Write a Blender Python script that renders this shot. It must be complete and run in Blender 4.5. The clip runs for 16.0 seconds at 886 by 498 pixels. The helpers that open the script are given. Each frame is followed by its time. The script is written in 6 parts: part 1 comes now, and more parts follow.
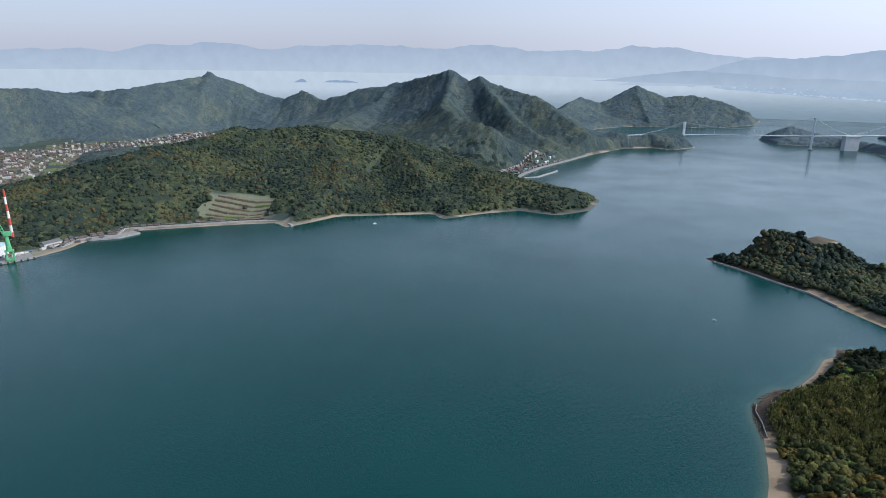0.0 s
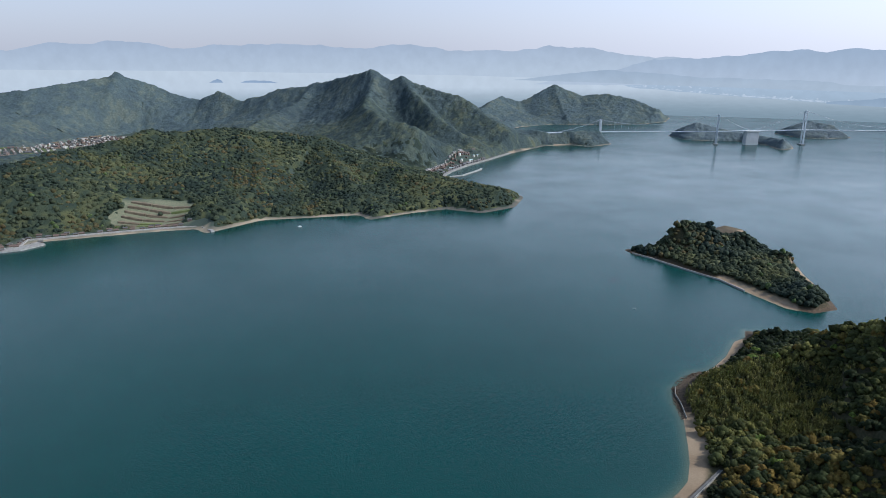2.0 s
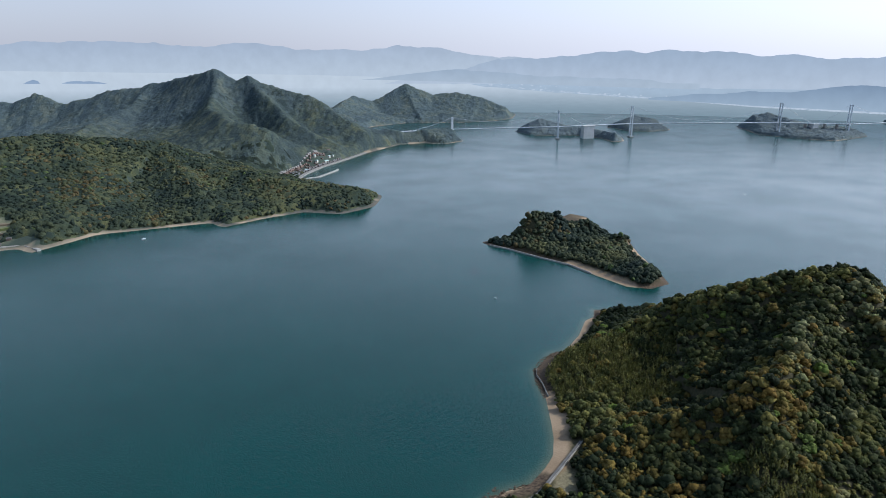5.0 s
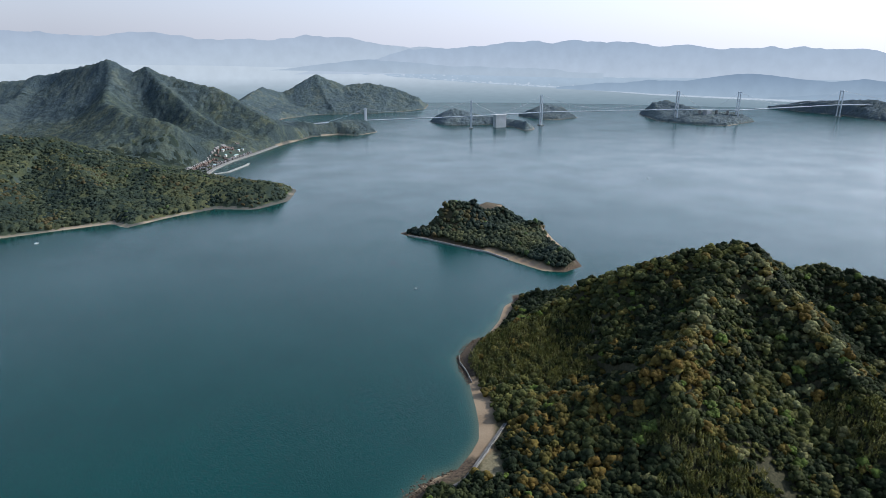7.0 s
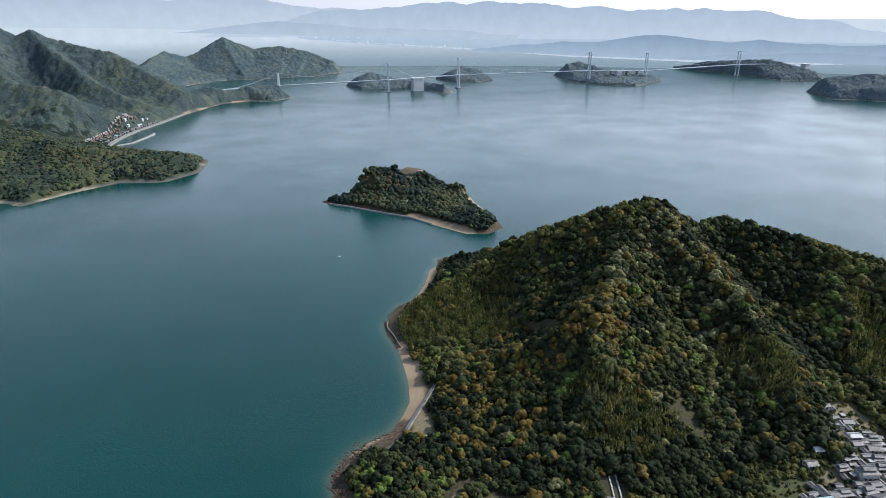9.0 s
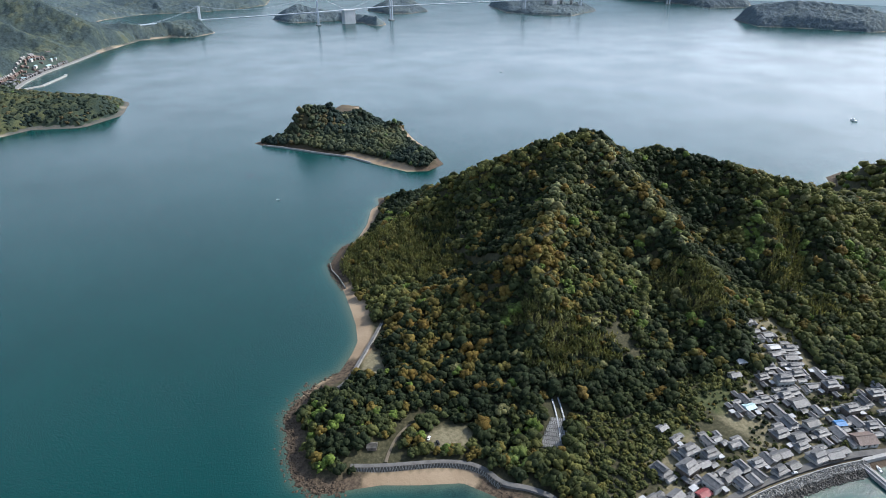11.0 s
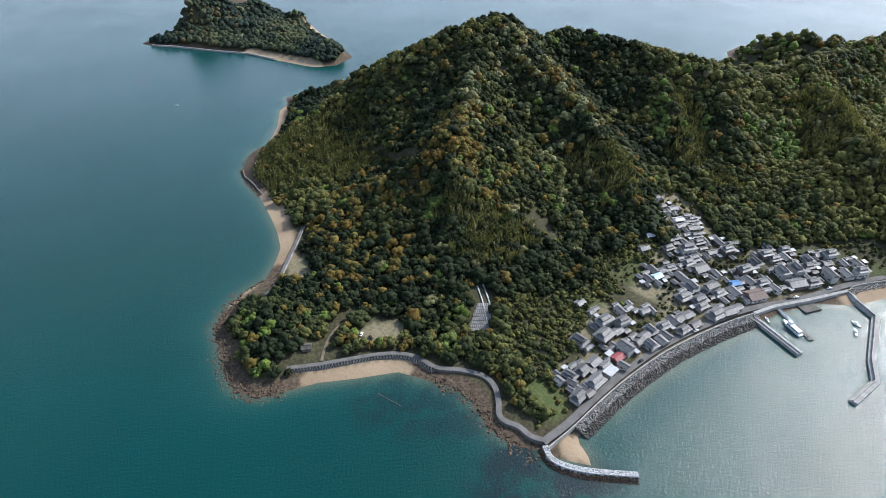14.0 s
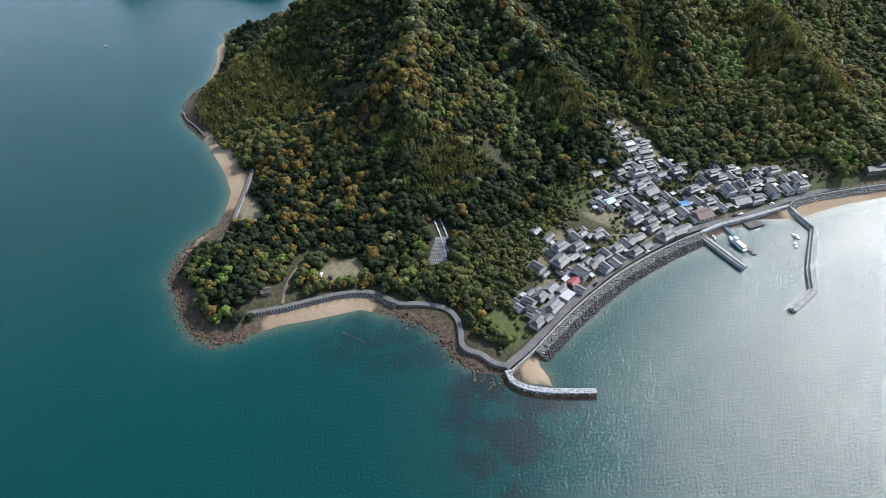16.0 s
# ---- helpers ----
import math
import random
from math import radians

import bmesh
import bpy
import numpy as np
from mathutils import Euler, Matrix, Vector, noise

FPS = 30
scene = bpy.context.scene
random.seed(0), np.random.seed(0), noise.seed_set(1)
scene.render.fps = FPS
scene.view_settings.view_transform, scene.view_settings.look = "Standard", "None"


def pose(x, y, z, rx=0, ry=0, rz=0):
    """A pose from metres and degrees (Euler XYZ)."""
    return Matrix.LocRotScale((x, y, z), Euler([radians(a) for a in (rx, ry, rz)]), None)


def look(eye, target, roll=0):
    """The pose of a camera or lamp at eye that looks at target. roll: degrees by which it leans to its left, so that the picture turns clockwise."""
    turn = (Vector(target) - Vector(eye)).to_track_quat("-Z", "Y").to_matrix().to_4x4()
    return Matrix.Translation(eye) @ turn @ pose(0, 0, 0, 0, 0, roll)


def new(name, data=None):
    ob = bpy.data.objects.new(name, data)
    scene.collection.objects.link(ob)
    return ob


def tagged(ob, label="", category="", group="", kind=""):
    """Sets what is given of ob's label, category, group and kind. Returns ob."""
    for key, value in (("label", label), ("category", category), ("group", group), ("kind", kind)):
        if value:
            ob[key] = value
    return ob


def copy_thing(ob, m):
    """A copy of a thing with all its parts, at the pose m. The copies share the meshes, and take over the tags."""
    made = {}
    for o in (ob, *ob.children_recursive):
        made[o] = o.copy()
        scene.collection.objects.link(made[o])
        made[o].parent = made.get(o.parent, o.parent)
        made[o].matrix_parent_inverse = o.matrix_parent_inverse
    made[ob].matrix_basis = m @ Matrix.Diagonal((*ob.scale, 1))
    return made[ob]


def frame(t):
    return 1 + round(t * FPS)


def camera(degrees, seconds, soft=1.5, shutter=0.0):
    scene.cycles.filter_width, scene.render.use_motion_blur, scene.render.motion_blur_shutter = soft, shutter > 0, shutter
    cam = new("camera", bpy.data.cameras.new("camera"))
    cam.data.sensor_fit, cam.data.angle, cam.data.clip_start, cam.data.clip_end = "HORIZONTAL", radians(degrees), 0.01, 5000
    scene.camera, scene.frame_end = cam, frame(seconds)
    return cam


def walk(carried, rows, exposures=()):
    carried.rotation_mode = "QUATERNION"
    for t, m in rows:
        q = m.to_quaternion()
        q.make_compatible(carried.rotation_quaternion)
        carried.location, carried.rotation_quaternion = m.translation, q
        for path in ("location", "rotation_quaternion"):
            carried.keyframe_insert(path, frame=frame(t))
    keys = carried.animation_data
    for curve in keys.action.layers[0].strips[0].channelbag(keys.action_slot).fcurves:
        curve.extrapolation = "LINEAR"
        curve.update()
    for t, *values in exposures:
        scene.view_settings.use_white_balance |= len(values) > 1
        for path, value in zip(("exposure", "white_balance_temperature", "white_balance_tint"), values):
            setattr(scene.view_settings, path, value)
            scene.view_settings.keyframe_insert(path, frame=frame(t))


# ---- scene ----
# A strait between wooded islands, seen from a hovering drone that turns from the open water down to a fishing village.
EYE = 300.0
cam = camera(71.05, 16.0, soft=0.68)
PATH = [
    (0.0, pose(0, 0, 300, 73.44, -0.00, 0.00)),
    (0.5, pose(0, 0, 300, 73.44, 0.03, -1.66)),
    (1.0, pose(0, 0, 300, 73.42, 0.03, -3.32)),
    (1.5, pose(0, 0, 300, 73.42, 0.05, -5.11)),
    (2.0, pose(0, 0, 300, 73.41, 0.03, -6.94)),
    (2.5, pose(0, 0, 300, 73.43, 0.02, -8.77)),
    (3.0, pose(0, 0, 300, 73.42, -0.03, -10.76)),
    (3.5, pose(0, 0, 300, 73.41, -0.03, -12.94)),
    (4.0, pose(0, 0, 300, 73.41, -0.06, -15.29)),
    (4.5, pose(0, 0, 300, 73.39, -0.07, -17.75)),
    (5.0, pose(0, 0, 300, 73.36, -0.03, -20.14)),
    (7.5, pose(0, 0, 300, 71.96, -0.00, -29.71)),
    (8.0, pose(0, 0, 300, 71.20, -0.02, -31.52)),
    (8.5, pose(0, 0, 300, 70.35, -0.01, -33.54)),
    (9.0, pose(0, 0, 300, 69.34, 0.01, -35.41)),
    (11.5, pose(0, 0, 300, 62.00, 0.06, -42.66)),
    (12.0, pose(0, 0, 300, 60.41, 0.03, -44.14)),
    (12.5, pose(0, 0, 300, 58.82, 0.04, -45.60)),
    (13.0, pose(0, 0, 300, 57.23, 0.04, -47.02)),
    (13.5, pose(0, 0, 300, 55.63, 0.01, -48.33)),
    (14.0, pose(0, 0, 300, 54.02, 0.02, -49.69)),
    (14.5, pose(0, 0, 300, 52.45, -0.01, -50.99)),
    (15.0, pose(0, 0, 300, 50.94, 0.01, -52.37)),
    (15.5, pose(0, 0, 300, 49.47, -0.05, -53.68)),
    (16.0, pose(0, 0, 300, 48.02, -0.06, -54.76)),
]
walk(cam, PATH, [(0.0, 0.07, 5760, 10), (5.0, 0.05, 5830, 10), (9.0, 0.28, 5970, 10), (12.5, 0.67, 5930, 10), (16.0, 0.67, 5850, 12)])

# ---- light ----
SUN_AZ, SUN_EL = 105.0, 39.0
world = bpy.data.worlds.new("sky")
scene.world = world
world.use_nodes = True
wn = world.node_tree.nodes
sky = wn.new("ShaderNodeTexSky")
sky.sky_type = "NISHITA"
sky.sun_disc = False
sky.sun_elevation, sky.sun_rotation = radians(SUN_EL), radians(SUN_AZ)
sky.air_density, sky.dust_density, sky.ozone_density, sky.altitude = 1.0, 4.0, 3.0, 0.0
wn["Background"].inputs["Strength"].default_value = 0.15
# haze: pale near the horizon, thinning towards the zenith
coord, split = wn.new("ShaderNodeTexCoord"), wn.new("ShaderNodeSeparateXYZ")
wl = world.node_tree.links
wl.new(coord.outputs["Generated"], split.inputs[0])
# the brighter band at 0.17 is added to lighten the sea's reflection
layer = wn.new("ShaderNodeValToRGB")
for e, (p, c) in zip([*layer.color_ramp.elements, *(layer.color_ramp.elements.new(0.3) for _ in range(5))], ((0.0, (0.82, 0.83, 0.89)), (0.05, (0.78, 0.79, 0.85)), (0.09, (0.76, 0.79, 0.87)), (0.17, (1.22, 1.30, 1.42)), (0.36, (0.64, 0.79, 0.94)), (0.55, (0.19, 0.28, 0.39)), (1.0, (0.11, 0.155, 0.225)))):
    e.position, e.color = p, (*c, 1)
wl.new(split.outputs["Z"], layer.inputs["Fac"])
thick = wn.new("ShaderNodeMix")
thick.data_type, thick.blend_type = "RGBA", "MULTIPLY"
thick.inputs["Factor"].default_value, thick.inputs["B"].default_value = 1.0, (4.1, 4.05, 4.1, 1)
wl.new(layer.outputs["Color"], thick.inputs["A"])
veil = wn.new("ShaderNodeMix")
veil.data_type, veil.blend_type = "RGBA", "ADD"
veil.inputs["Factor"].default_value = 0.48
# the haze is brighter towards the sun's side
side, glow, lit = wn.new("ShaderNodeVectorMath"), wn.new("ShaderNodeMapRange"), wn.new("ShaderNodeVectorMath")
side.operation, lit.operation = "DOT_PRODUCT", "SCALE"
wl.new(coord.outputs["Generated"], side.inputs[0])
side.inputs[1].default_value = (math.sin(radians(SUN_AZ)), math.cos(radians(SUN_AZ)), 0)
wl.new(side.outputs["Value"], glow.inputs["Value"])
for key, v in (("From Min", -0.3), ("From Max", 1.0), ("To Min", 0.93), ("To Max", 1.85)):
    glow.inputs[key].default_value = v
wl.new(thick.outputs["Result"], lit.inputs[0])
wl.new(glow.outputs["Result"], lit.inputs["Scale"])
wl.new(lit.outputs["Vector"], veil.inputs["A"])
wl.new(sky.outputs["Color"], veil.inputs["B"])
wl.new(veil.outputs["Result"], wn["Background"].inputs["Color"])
sun_data = bpy.data.lights.new("sun", "SUN")
sun_data.energy, sun_data.angle, sun_data.color = 3.6, radians(1.0), (1.0, 0.94, 0.84)
sun = new("sun", sun_data)
sun_way = Vector((math.sin(radians(SUN_AZ)) * math.cos(radians(SUN_EL)), math.cos(radians(SUN_AZ)) * math.cos(radians(SUN_EL)), math.sin(radians(SUN_EL))))
sun.matrix_world = look(sun_way * 900 + Vector((0, 0, 300)), (0, 0, 300))


# ---- materials ----
def material(name):
    m = bpy.data.materials.new(name)
    m.use_nodes = True
    n, l = m.node_tree.nodes, m.node_tree.links
    return m, n, l, n["Principled BSDF"]


def ramp(n, l, source, stops):
    r = n.new("ShaderNodeValToRGB")
    els = r.color_ramp.elements
    while len(els) < len(stops):
        els.new(0.5)
    for e, (p, c) in zip(els, stops):
        e.position, e.color = p, (*c, 1)
    l.new(source, r.inputs["Fac"])
    return r.outputs["Color"]


def noise_node(n, l, scale, detail=4, source=None, rough=0.55):
    t = n.new("ShaderNodeTexNoise")
    t.inputs["Scale"].default_value, t.inputs["Detail"].default_value, t.inputs["Roughness"].default_value = scale, detail, rough
    if source is None:
        g = n.new("ShaderNodeNewGeometry")
        source = g.outputs["Position"]
    l.new(source, t.inputs["Vector"])
    return t.outputs["Fac"]


def attribute(n, name):
    a = n.new("ShaderNodeAttribute")
    a.attribute_name = name
    return a.outputs["Fac"]


def mixed(n, l, fac, a, b, kind="MIX"):
    m = n.new("ShaderNodeMix")
    m.data_type, m.blend_type = "RGBA", kind
    for socket, v in ((m.inputs["Factor"], fac), (m.inputs["A"], a), (m.inputs["B"], b)):
        if isinstance(v, (int, float)):
            socket.default_value = v
        elif isinstance(v, tuple):
            socket.default_value = (*v, 1)
        else:
            l.new(v, socket)
    return m.outputs["Result"]


def bumped(n, l, bsdf, height, strength, distance):
    b = n.new("ShaderNodeBump")
    b.inputs["Strength"].default_value, b.inputs["Distance"].default_value = strength, distance
    l.new(height, b.inputs["Height"])
    l.new(b.outputs["Normal"], bsdf.inputs["Normal"])


def mat_plain(name, dark, light, scale=0.6, rough=0.8, bump=0.3, metal=0.0, spec=0.3, vary=0.78):
    """A worn surface: two colours mixed by a coarse and a fine noise, with fine relief; each object and piece a little different."""
    m, n, l, b = material(name)
    big, fine = noise_node(n, l, scale, 3), noise_node(n, l, scale * 9, 3)
    a = n.new("ShaderNodeMath")
    a.operation = "MULTIPLY_ADD"
    l.new(fine, a.inputs[0])
    a.inputs[1].default_value = 0.45
    l.new(big, a.inputs[2])
    c = ramp(n, l, a.outputs[0], [(0.45, dark), (0.95, light)])
    o = n.new("ShaderNodeObjectInfo")
    v = ramp(n, l, o.outputs["Random"], [(0, (vary, vary, vary)), (1, (1, 1, 1))])
    l.new(mixed(n, l, 1.0, c, v, "MULTIPLY"), b.inputs["Base Color"])
    b.inputs["Roughness"].default_value, b.inputs["Metallic"].default_value, b.inputs["Specular IOR Level"].default_value = rough, metal, spec
    bumped(n, l, b, fine, bump, 0.2)
    return m


def mat_leaves(name, stops, rough=0.6, low=0.55, high=1.35, grain=1.1, deep=0.42):
    """Foliage: the species' tint picks the colour, every clump and leaf differs a little."""
    m, n, l, b = material(name)
    c = ramp(n, l, attribute(n, "tint"), stops)
    g = n.new("ShaderNodeNewGeometry")
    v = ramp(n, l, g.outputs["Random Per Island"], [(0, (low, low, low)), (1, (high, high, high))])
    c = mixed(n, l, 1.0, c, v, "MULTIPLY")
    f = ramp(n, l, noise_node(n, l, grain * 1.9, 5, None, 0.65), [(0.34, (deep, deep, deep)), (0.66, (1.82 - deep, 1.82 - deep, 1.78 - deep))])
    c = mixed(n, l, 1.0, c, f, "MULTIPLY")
    l.new(c, b.inputs["Base Color"])
    b.inputs["Roughness"].default_value, b.inputs["Specular IOR Level"].default_value = rough, 0.06
    bumped(n, l, b, noise_node(n, l, grain * 1.6, 5, None, 0.7), 0.6, 1.0 / grain)
    thin, both = n.new("ShaderNodeBsdfTranslucent"), n.new("ShaderNodeMixShader")
    l.new(mixed(n, l, 1.0, c, (1.4, 1.3, 0.6), "MULTIPLY"), thin.inputs["Color"])
    both.inputs["Fac"].default_value = 0.3
    l.new(b.outputs[0], both.inputs[1])
    l.new(thin.outputs[0], both.inputs[2])
    l.new(both.outputs[0], n["Material Output"].inputs["Surface"])
    return m


LEAF_STOPS = [(0.0, (0.024, 0.034, 0.018)), (0.25, (0.046, 0.058, 0.024)), (0.5, (0.090, 0.099, 0.035)), (0.7, (0.155, 0.150, 0.046)), (0.85, (0.165, 0.108, 0.028)), (0.93, (0.225, 0.235, 0.115)), (1.0, (0.135, 0.185, 0.042))]
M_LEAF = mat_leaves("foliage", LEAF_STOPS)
# the same leaves with distance haze mixed into their base colours
M_LEAF_HAZE_MID = mat_leaves("foliage_of_far_woods_hazed", [(p, tuple(0.62 * v + w for v, w in zip(c, (0.017, 0.027, 0.031)))) for p, c in LEAF_STOPS], 0.7, 0.75, 1.18, 0.5, 0.55)
M_LEAF_HAZE_FAR = mat_leaves("foliage_hazed_by_distance", [(p, tuple(0.45 * v + w for v, w in zip(c, (0.086, 0.120, 0.148)))) for p, c in LEAF_STOPS], 0.7, 0.8, 1.15, 0.06, 0.72)
M_LEAF_HAZE_HALF = mat_leaves("foliage_of_middle_hills_hazed", [(p, tuple(0.58 * v + w for v, w in zip(c, (0.048, 0.068, 0.083)))) for p, c in LEAF_STOPS], 0.7, 0.8, 1.15, 0.09, 0.62)
M_LEAF_HAZE_ISLE = mat_leaves("foliage_of_far_islands_hazed", [(p, tuple(0.3 * v + w for v, w in zip(c, (0.14, 0.18, 0.215)))) for p, c in LEAF_STOPS], 0.7, 0.85, 1.1, 0.06, 0.75)
M_BAMBOO = mat_leaves("bamboo_leaves", [(0.0, (0.050, 0.062, 0.024)), (0.5, (0.135, 0.140, 0.055)), (1.0, (0.23, 0.215, 0.095))], 0.6, 0.45, 1.4)
M_BARK = mat_plain("bark", (0.05, 0.04, 0.03), (0.13, 0.1, 0.075), 2.0, 0.9, 0.6)


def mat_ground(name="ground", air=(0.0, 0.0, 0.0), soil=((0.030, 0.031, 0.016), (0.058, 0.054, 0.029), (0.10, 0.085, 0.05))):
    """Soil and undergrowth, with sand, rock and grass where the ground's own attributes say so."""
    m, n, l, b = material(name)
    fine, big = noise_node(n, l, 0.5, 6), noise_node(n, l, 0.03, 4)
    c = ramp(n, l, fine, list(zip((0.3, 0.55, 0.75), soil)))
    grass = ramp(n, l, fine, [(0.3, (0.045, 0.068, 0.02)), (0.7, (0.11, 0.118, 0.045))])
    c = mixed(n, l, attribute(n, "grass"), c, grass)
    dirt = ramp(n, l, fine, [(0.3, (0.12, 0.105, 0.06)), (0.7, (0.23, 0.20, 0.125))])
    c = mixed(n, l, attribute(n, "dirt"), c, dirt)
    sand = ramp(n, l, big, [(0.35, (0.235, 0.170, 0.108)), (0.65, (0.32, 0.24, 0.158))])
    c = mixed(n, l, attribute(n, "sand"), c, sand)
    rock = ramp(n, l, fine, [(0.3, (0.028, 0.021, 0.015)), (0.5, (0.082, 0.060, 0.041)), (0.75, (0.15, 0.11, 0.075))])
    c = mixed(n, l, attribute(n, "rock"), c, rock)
    # air is distance haze, added straight into the base colour
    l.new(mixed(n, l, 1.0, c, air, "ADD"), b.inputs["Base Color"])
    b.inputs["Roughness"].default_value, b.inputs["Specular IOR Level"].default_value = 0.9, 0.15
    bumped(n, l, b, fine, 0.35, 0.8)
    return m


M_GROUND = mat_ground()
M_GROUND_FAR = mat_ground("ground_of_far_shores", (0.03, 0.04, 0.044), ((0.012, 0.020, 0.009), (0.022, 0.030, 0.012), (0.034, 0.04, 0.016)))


def mat_water():
    """Sea water: its body scatters teal, paler over shallow sand, with ripples and slicks."""
    m, n, l, b = material("sea_water")
    g = n.new("ShaderNodeNewGeometry")
    pos = g.outputs["Position"]
    shoal, weed = attribute(n, "shoal"), attribute(n, "weed")
    deep = ramp(n, l, noise_node(n, l, 0.004, 3), [(0.3, (0.0003, 0.032, 0.0285)), (0.7, (0.0006, 0.040, 0.036))])
    c = mixed(n, l, shoal, deep, ramp(n, l, shoal, [(0.0, (0.003, 0.056, 0.054)), (0.45, (0.018, 0.068, 0.057)), (0.8, (0.072, 0.10, 0.068)), (1.0, (0.17, 0.15, 0.10))]))
    patch = noise_node(n, l, 0.05, 5, pos, 0.65)
    wm = n.new("ShaderNodeMath")
    wm.operation = "MULTIPLY"
    l.new(weed, wm.inputs[0])
    l.new(ramp(n, l, patch, [(0.40, (0, 0, 0)), (0.54, (1, 1, 1))]), wm.inputs[1])
    c = mixed(n, l, wm.outputs[0], c, (0.006, 0.018, 0.02))
    l.new(c, b.inputs["Base Color"])
    b.inputs["IOR"].default_value = 1.33
    slick = noise_node(n, l, 0.006, 4, pos, 0.6)
    l.new(ramp(n, l, slick, [(0.35, (0.18, 0.18, 0.18)), (0.65, (0.25, 0.25, 0.25))]), b.inputs["Roughness"])
    w1, w2 = noise_node(n, l, 0.6, 3, pos, 0.6), noise_node(n, l, 2.1, 2, pos, 0.5)
    s = n.new("ShaderNodeMath")
    s.operation = "MULTIPLY_ADD"
    l.new(w2, s.inputs[0])
    s.inputs[1].default_value = 0.35
    l.new(w1, s.inputs[2])
    bumped(n, l, b, s.outputs[0], 0.25, 1.1)
    chop = n.new("ShaderNodeMath")
    chop.operation = "MULTIPLY"
    chop.inputs[1].default_value = 0.36
    l.new(attribute(n, "ripple"), chop.inputs[0])
    l.new(chop.outputs[0], n["Bump"].inputs["Strength"])
    return m


M_WATER = mat_water()


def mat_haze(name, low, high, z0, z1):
    """A plain backdrop (far range, sea, plain or town) whose glow imitates daylit haze."""
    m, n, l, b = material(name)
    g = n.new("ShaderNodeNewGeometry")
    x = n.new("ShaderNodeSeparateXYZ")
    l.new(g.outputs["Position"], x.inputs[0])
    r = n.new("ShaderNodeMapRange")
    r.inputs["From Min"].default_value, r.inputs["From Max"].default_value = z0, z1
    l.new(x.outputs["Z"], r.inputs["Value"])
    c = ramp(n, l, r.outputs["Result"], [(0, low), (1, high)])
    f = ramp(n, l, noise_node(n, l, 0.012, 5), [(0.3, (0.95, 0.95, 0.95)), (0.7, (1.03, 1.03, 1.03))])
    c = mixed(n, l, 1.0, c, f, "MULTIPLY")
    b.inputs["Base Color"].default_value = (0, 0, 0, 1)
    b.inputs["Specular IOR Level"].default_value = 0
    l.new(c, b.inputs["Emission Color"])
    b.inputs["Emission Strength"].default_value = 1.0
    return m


# ---- numbers in the plane ----
def squeezed(v):
    """Brings what lies past four kilometres nearer along the line of sight, so that the far shore fits into the drone's range."""
    v = np.array(v, float)
    rho = np.hypot(v[:, 0], v[:, 1])
    r = np.where(rho > 3800, 3800 + 1100 * (1 - np.exp(-(rho - 3800) / 1100)), rho)
    k = (r / np.maximum(rho, 1e-6))[:, None]
    return np.concatenate([v[:, :2] * k, EYE + (v[:, 2:] - EYE) * k], 1)


def squeezed_one(x, y, z):
    return Vector(squeezed([(x, y, z)])[0])


def lattice(ix, iy, seed):
    h = (ix.astype(np.int64) * 374761393 + iy.astype(np.int64) * 668265263 + seed * 1442695041) & 0xFFFFFFFF
    h = ((h ^ (h >> 13)) * 1274126177) & 0xFFFFFFFF
    return ((h ^ (h >> 16)) & 0xFFFF) / 65535.0


def vnoise(x, y, seed=0):
    ix, iy = np.floor(x), np.floor(y)
    fx, fy = x - ix, y - iy
    fx, fy = fx * fx * (3 - 2 * fx), fy * fy * (3 - 2 * fy)
    a, b = lattice(ix, iy, seed), lattice(ix + 1, iy, seed)
    c, d = lattice(ix, iy + 1, seed), lattice(ix + 1, iy + 1, seed)
    return (a * (1 - fx) + b * fx) * (1 - fy) + (c * (1 - fx) + d * fx) * fy


def fbm(x, y, scale, octaves=4, seed=0):
    total, amp, size = 0, 0.5, 0
    for k in range(octaves):
        total = total + amp * vnoise(x / scale * 2 ** k + 17.3 * k, y / scale * 2 ** k - 9.1 * k, seed + k)
        size += amp
        amp *= 0.5
    return total / size


def step(a, b, x):
    t = np.clip((x - a) / (b - a), 0, 1)
    return t * t * (3 - 2 * t)


def to_line(x, y, pts, closed=False):
    """Distance to a line through points, and how far along it (0 to 1) the nearest place lies."""
    pts = np.array(pts, float)[:, :2]
    ends = list(zip(pts, np.roll(pts, -1, 0))) if closed else list(zip(pts[:-1], pts[1:]))
    best, along = np.full(np.shape(x), 1e9), np.zeros(np.shape(x))
    for k, (p, q) in enumerate(ends):
        dx, dy = q - p
        t = np.clip(((x - p[0]) * dx + (y - p[1]) * dy) / (dx * dx + dy * dy + 1e-9), 0, 1)
        d = np.hypot(x - p[0] - t * dx, y - p[1] - t * dy)
        near = d < best
        best, along = np.where(near, d, best), np.where(near, k + t, along)
    return best, along


def inside(x, y, pts):
    res = np.zeros(np.shape(x), bool)
    n = len(pts)
    for k in range(n):
        (x0, y0), (x1, y1) = pts[k], pts[(k + 1) % n]
        if y0 != y1:
            res ^= ((y0 > y) != (y1 > y)) & (x < (x1 - x0) * (y - y0) / (y1 - y0) + x0)
    return res


def shore(x, y, pts):
    """Signed distance to the coast, positive on land."""
    d, _ = to_line(x, y, pts, True)
    return np.where(inside(x, y, pts), d, -d)


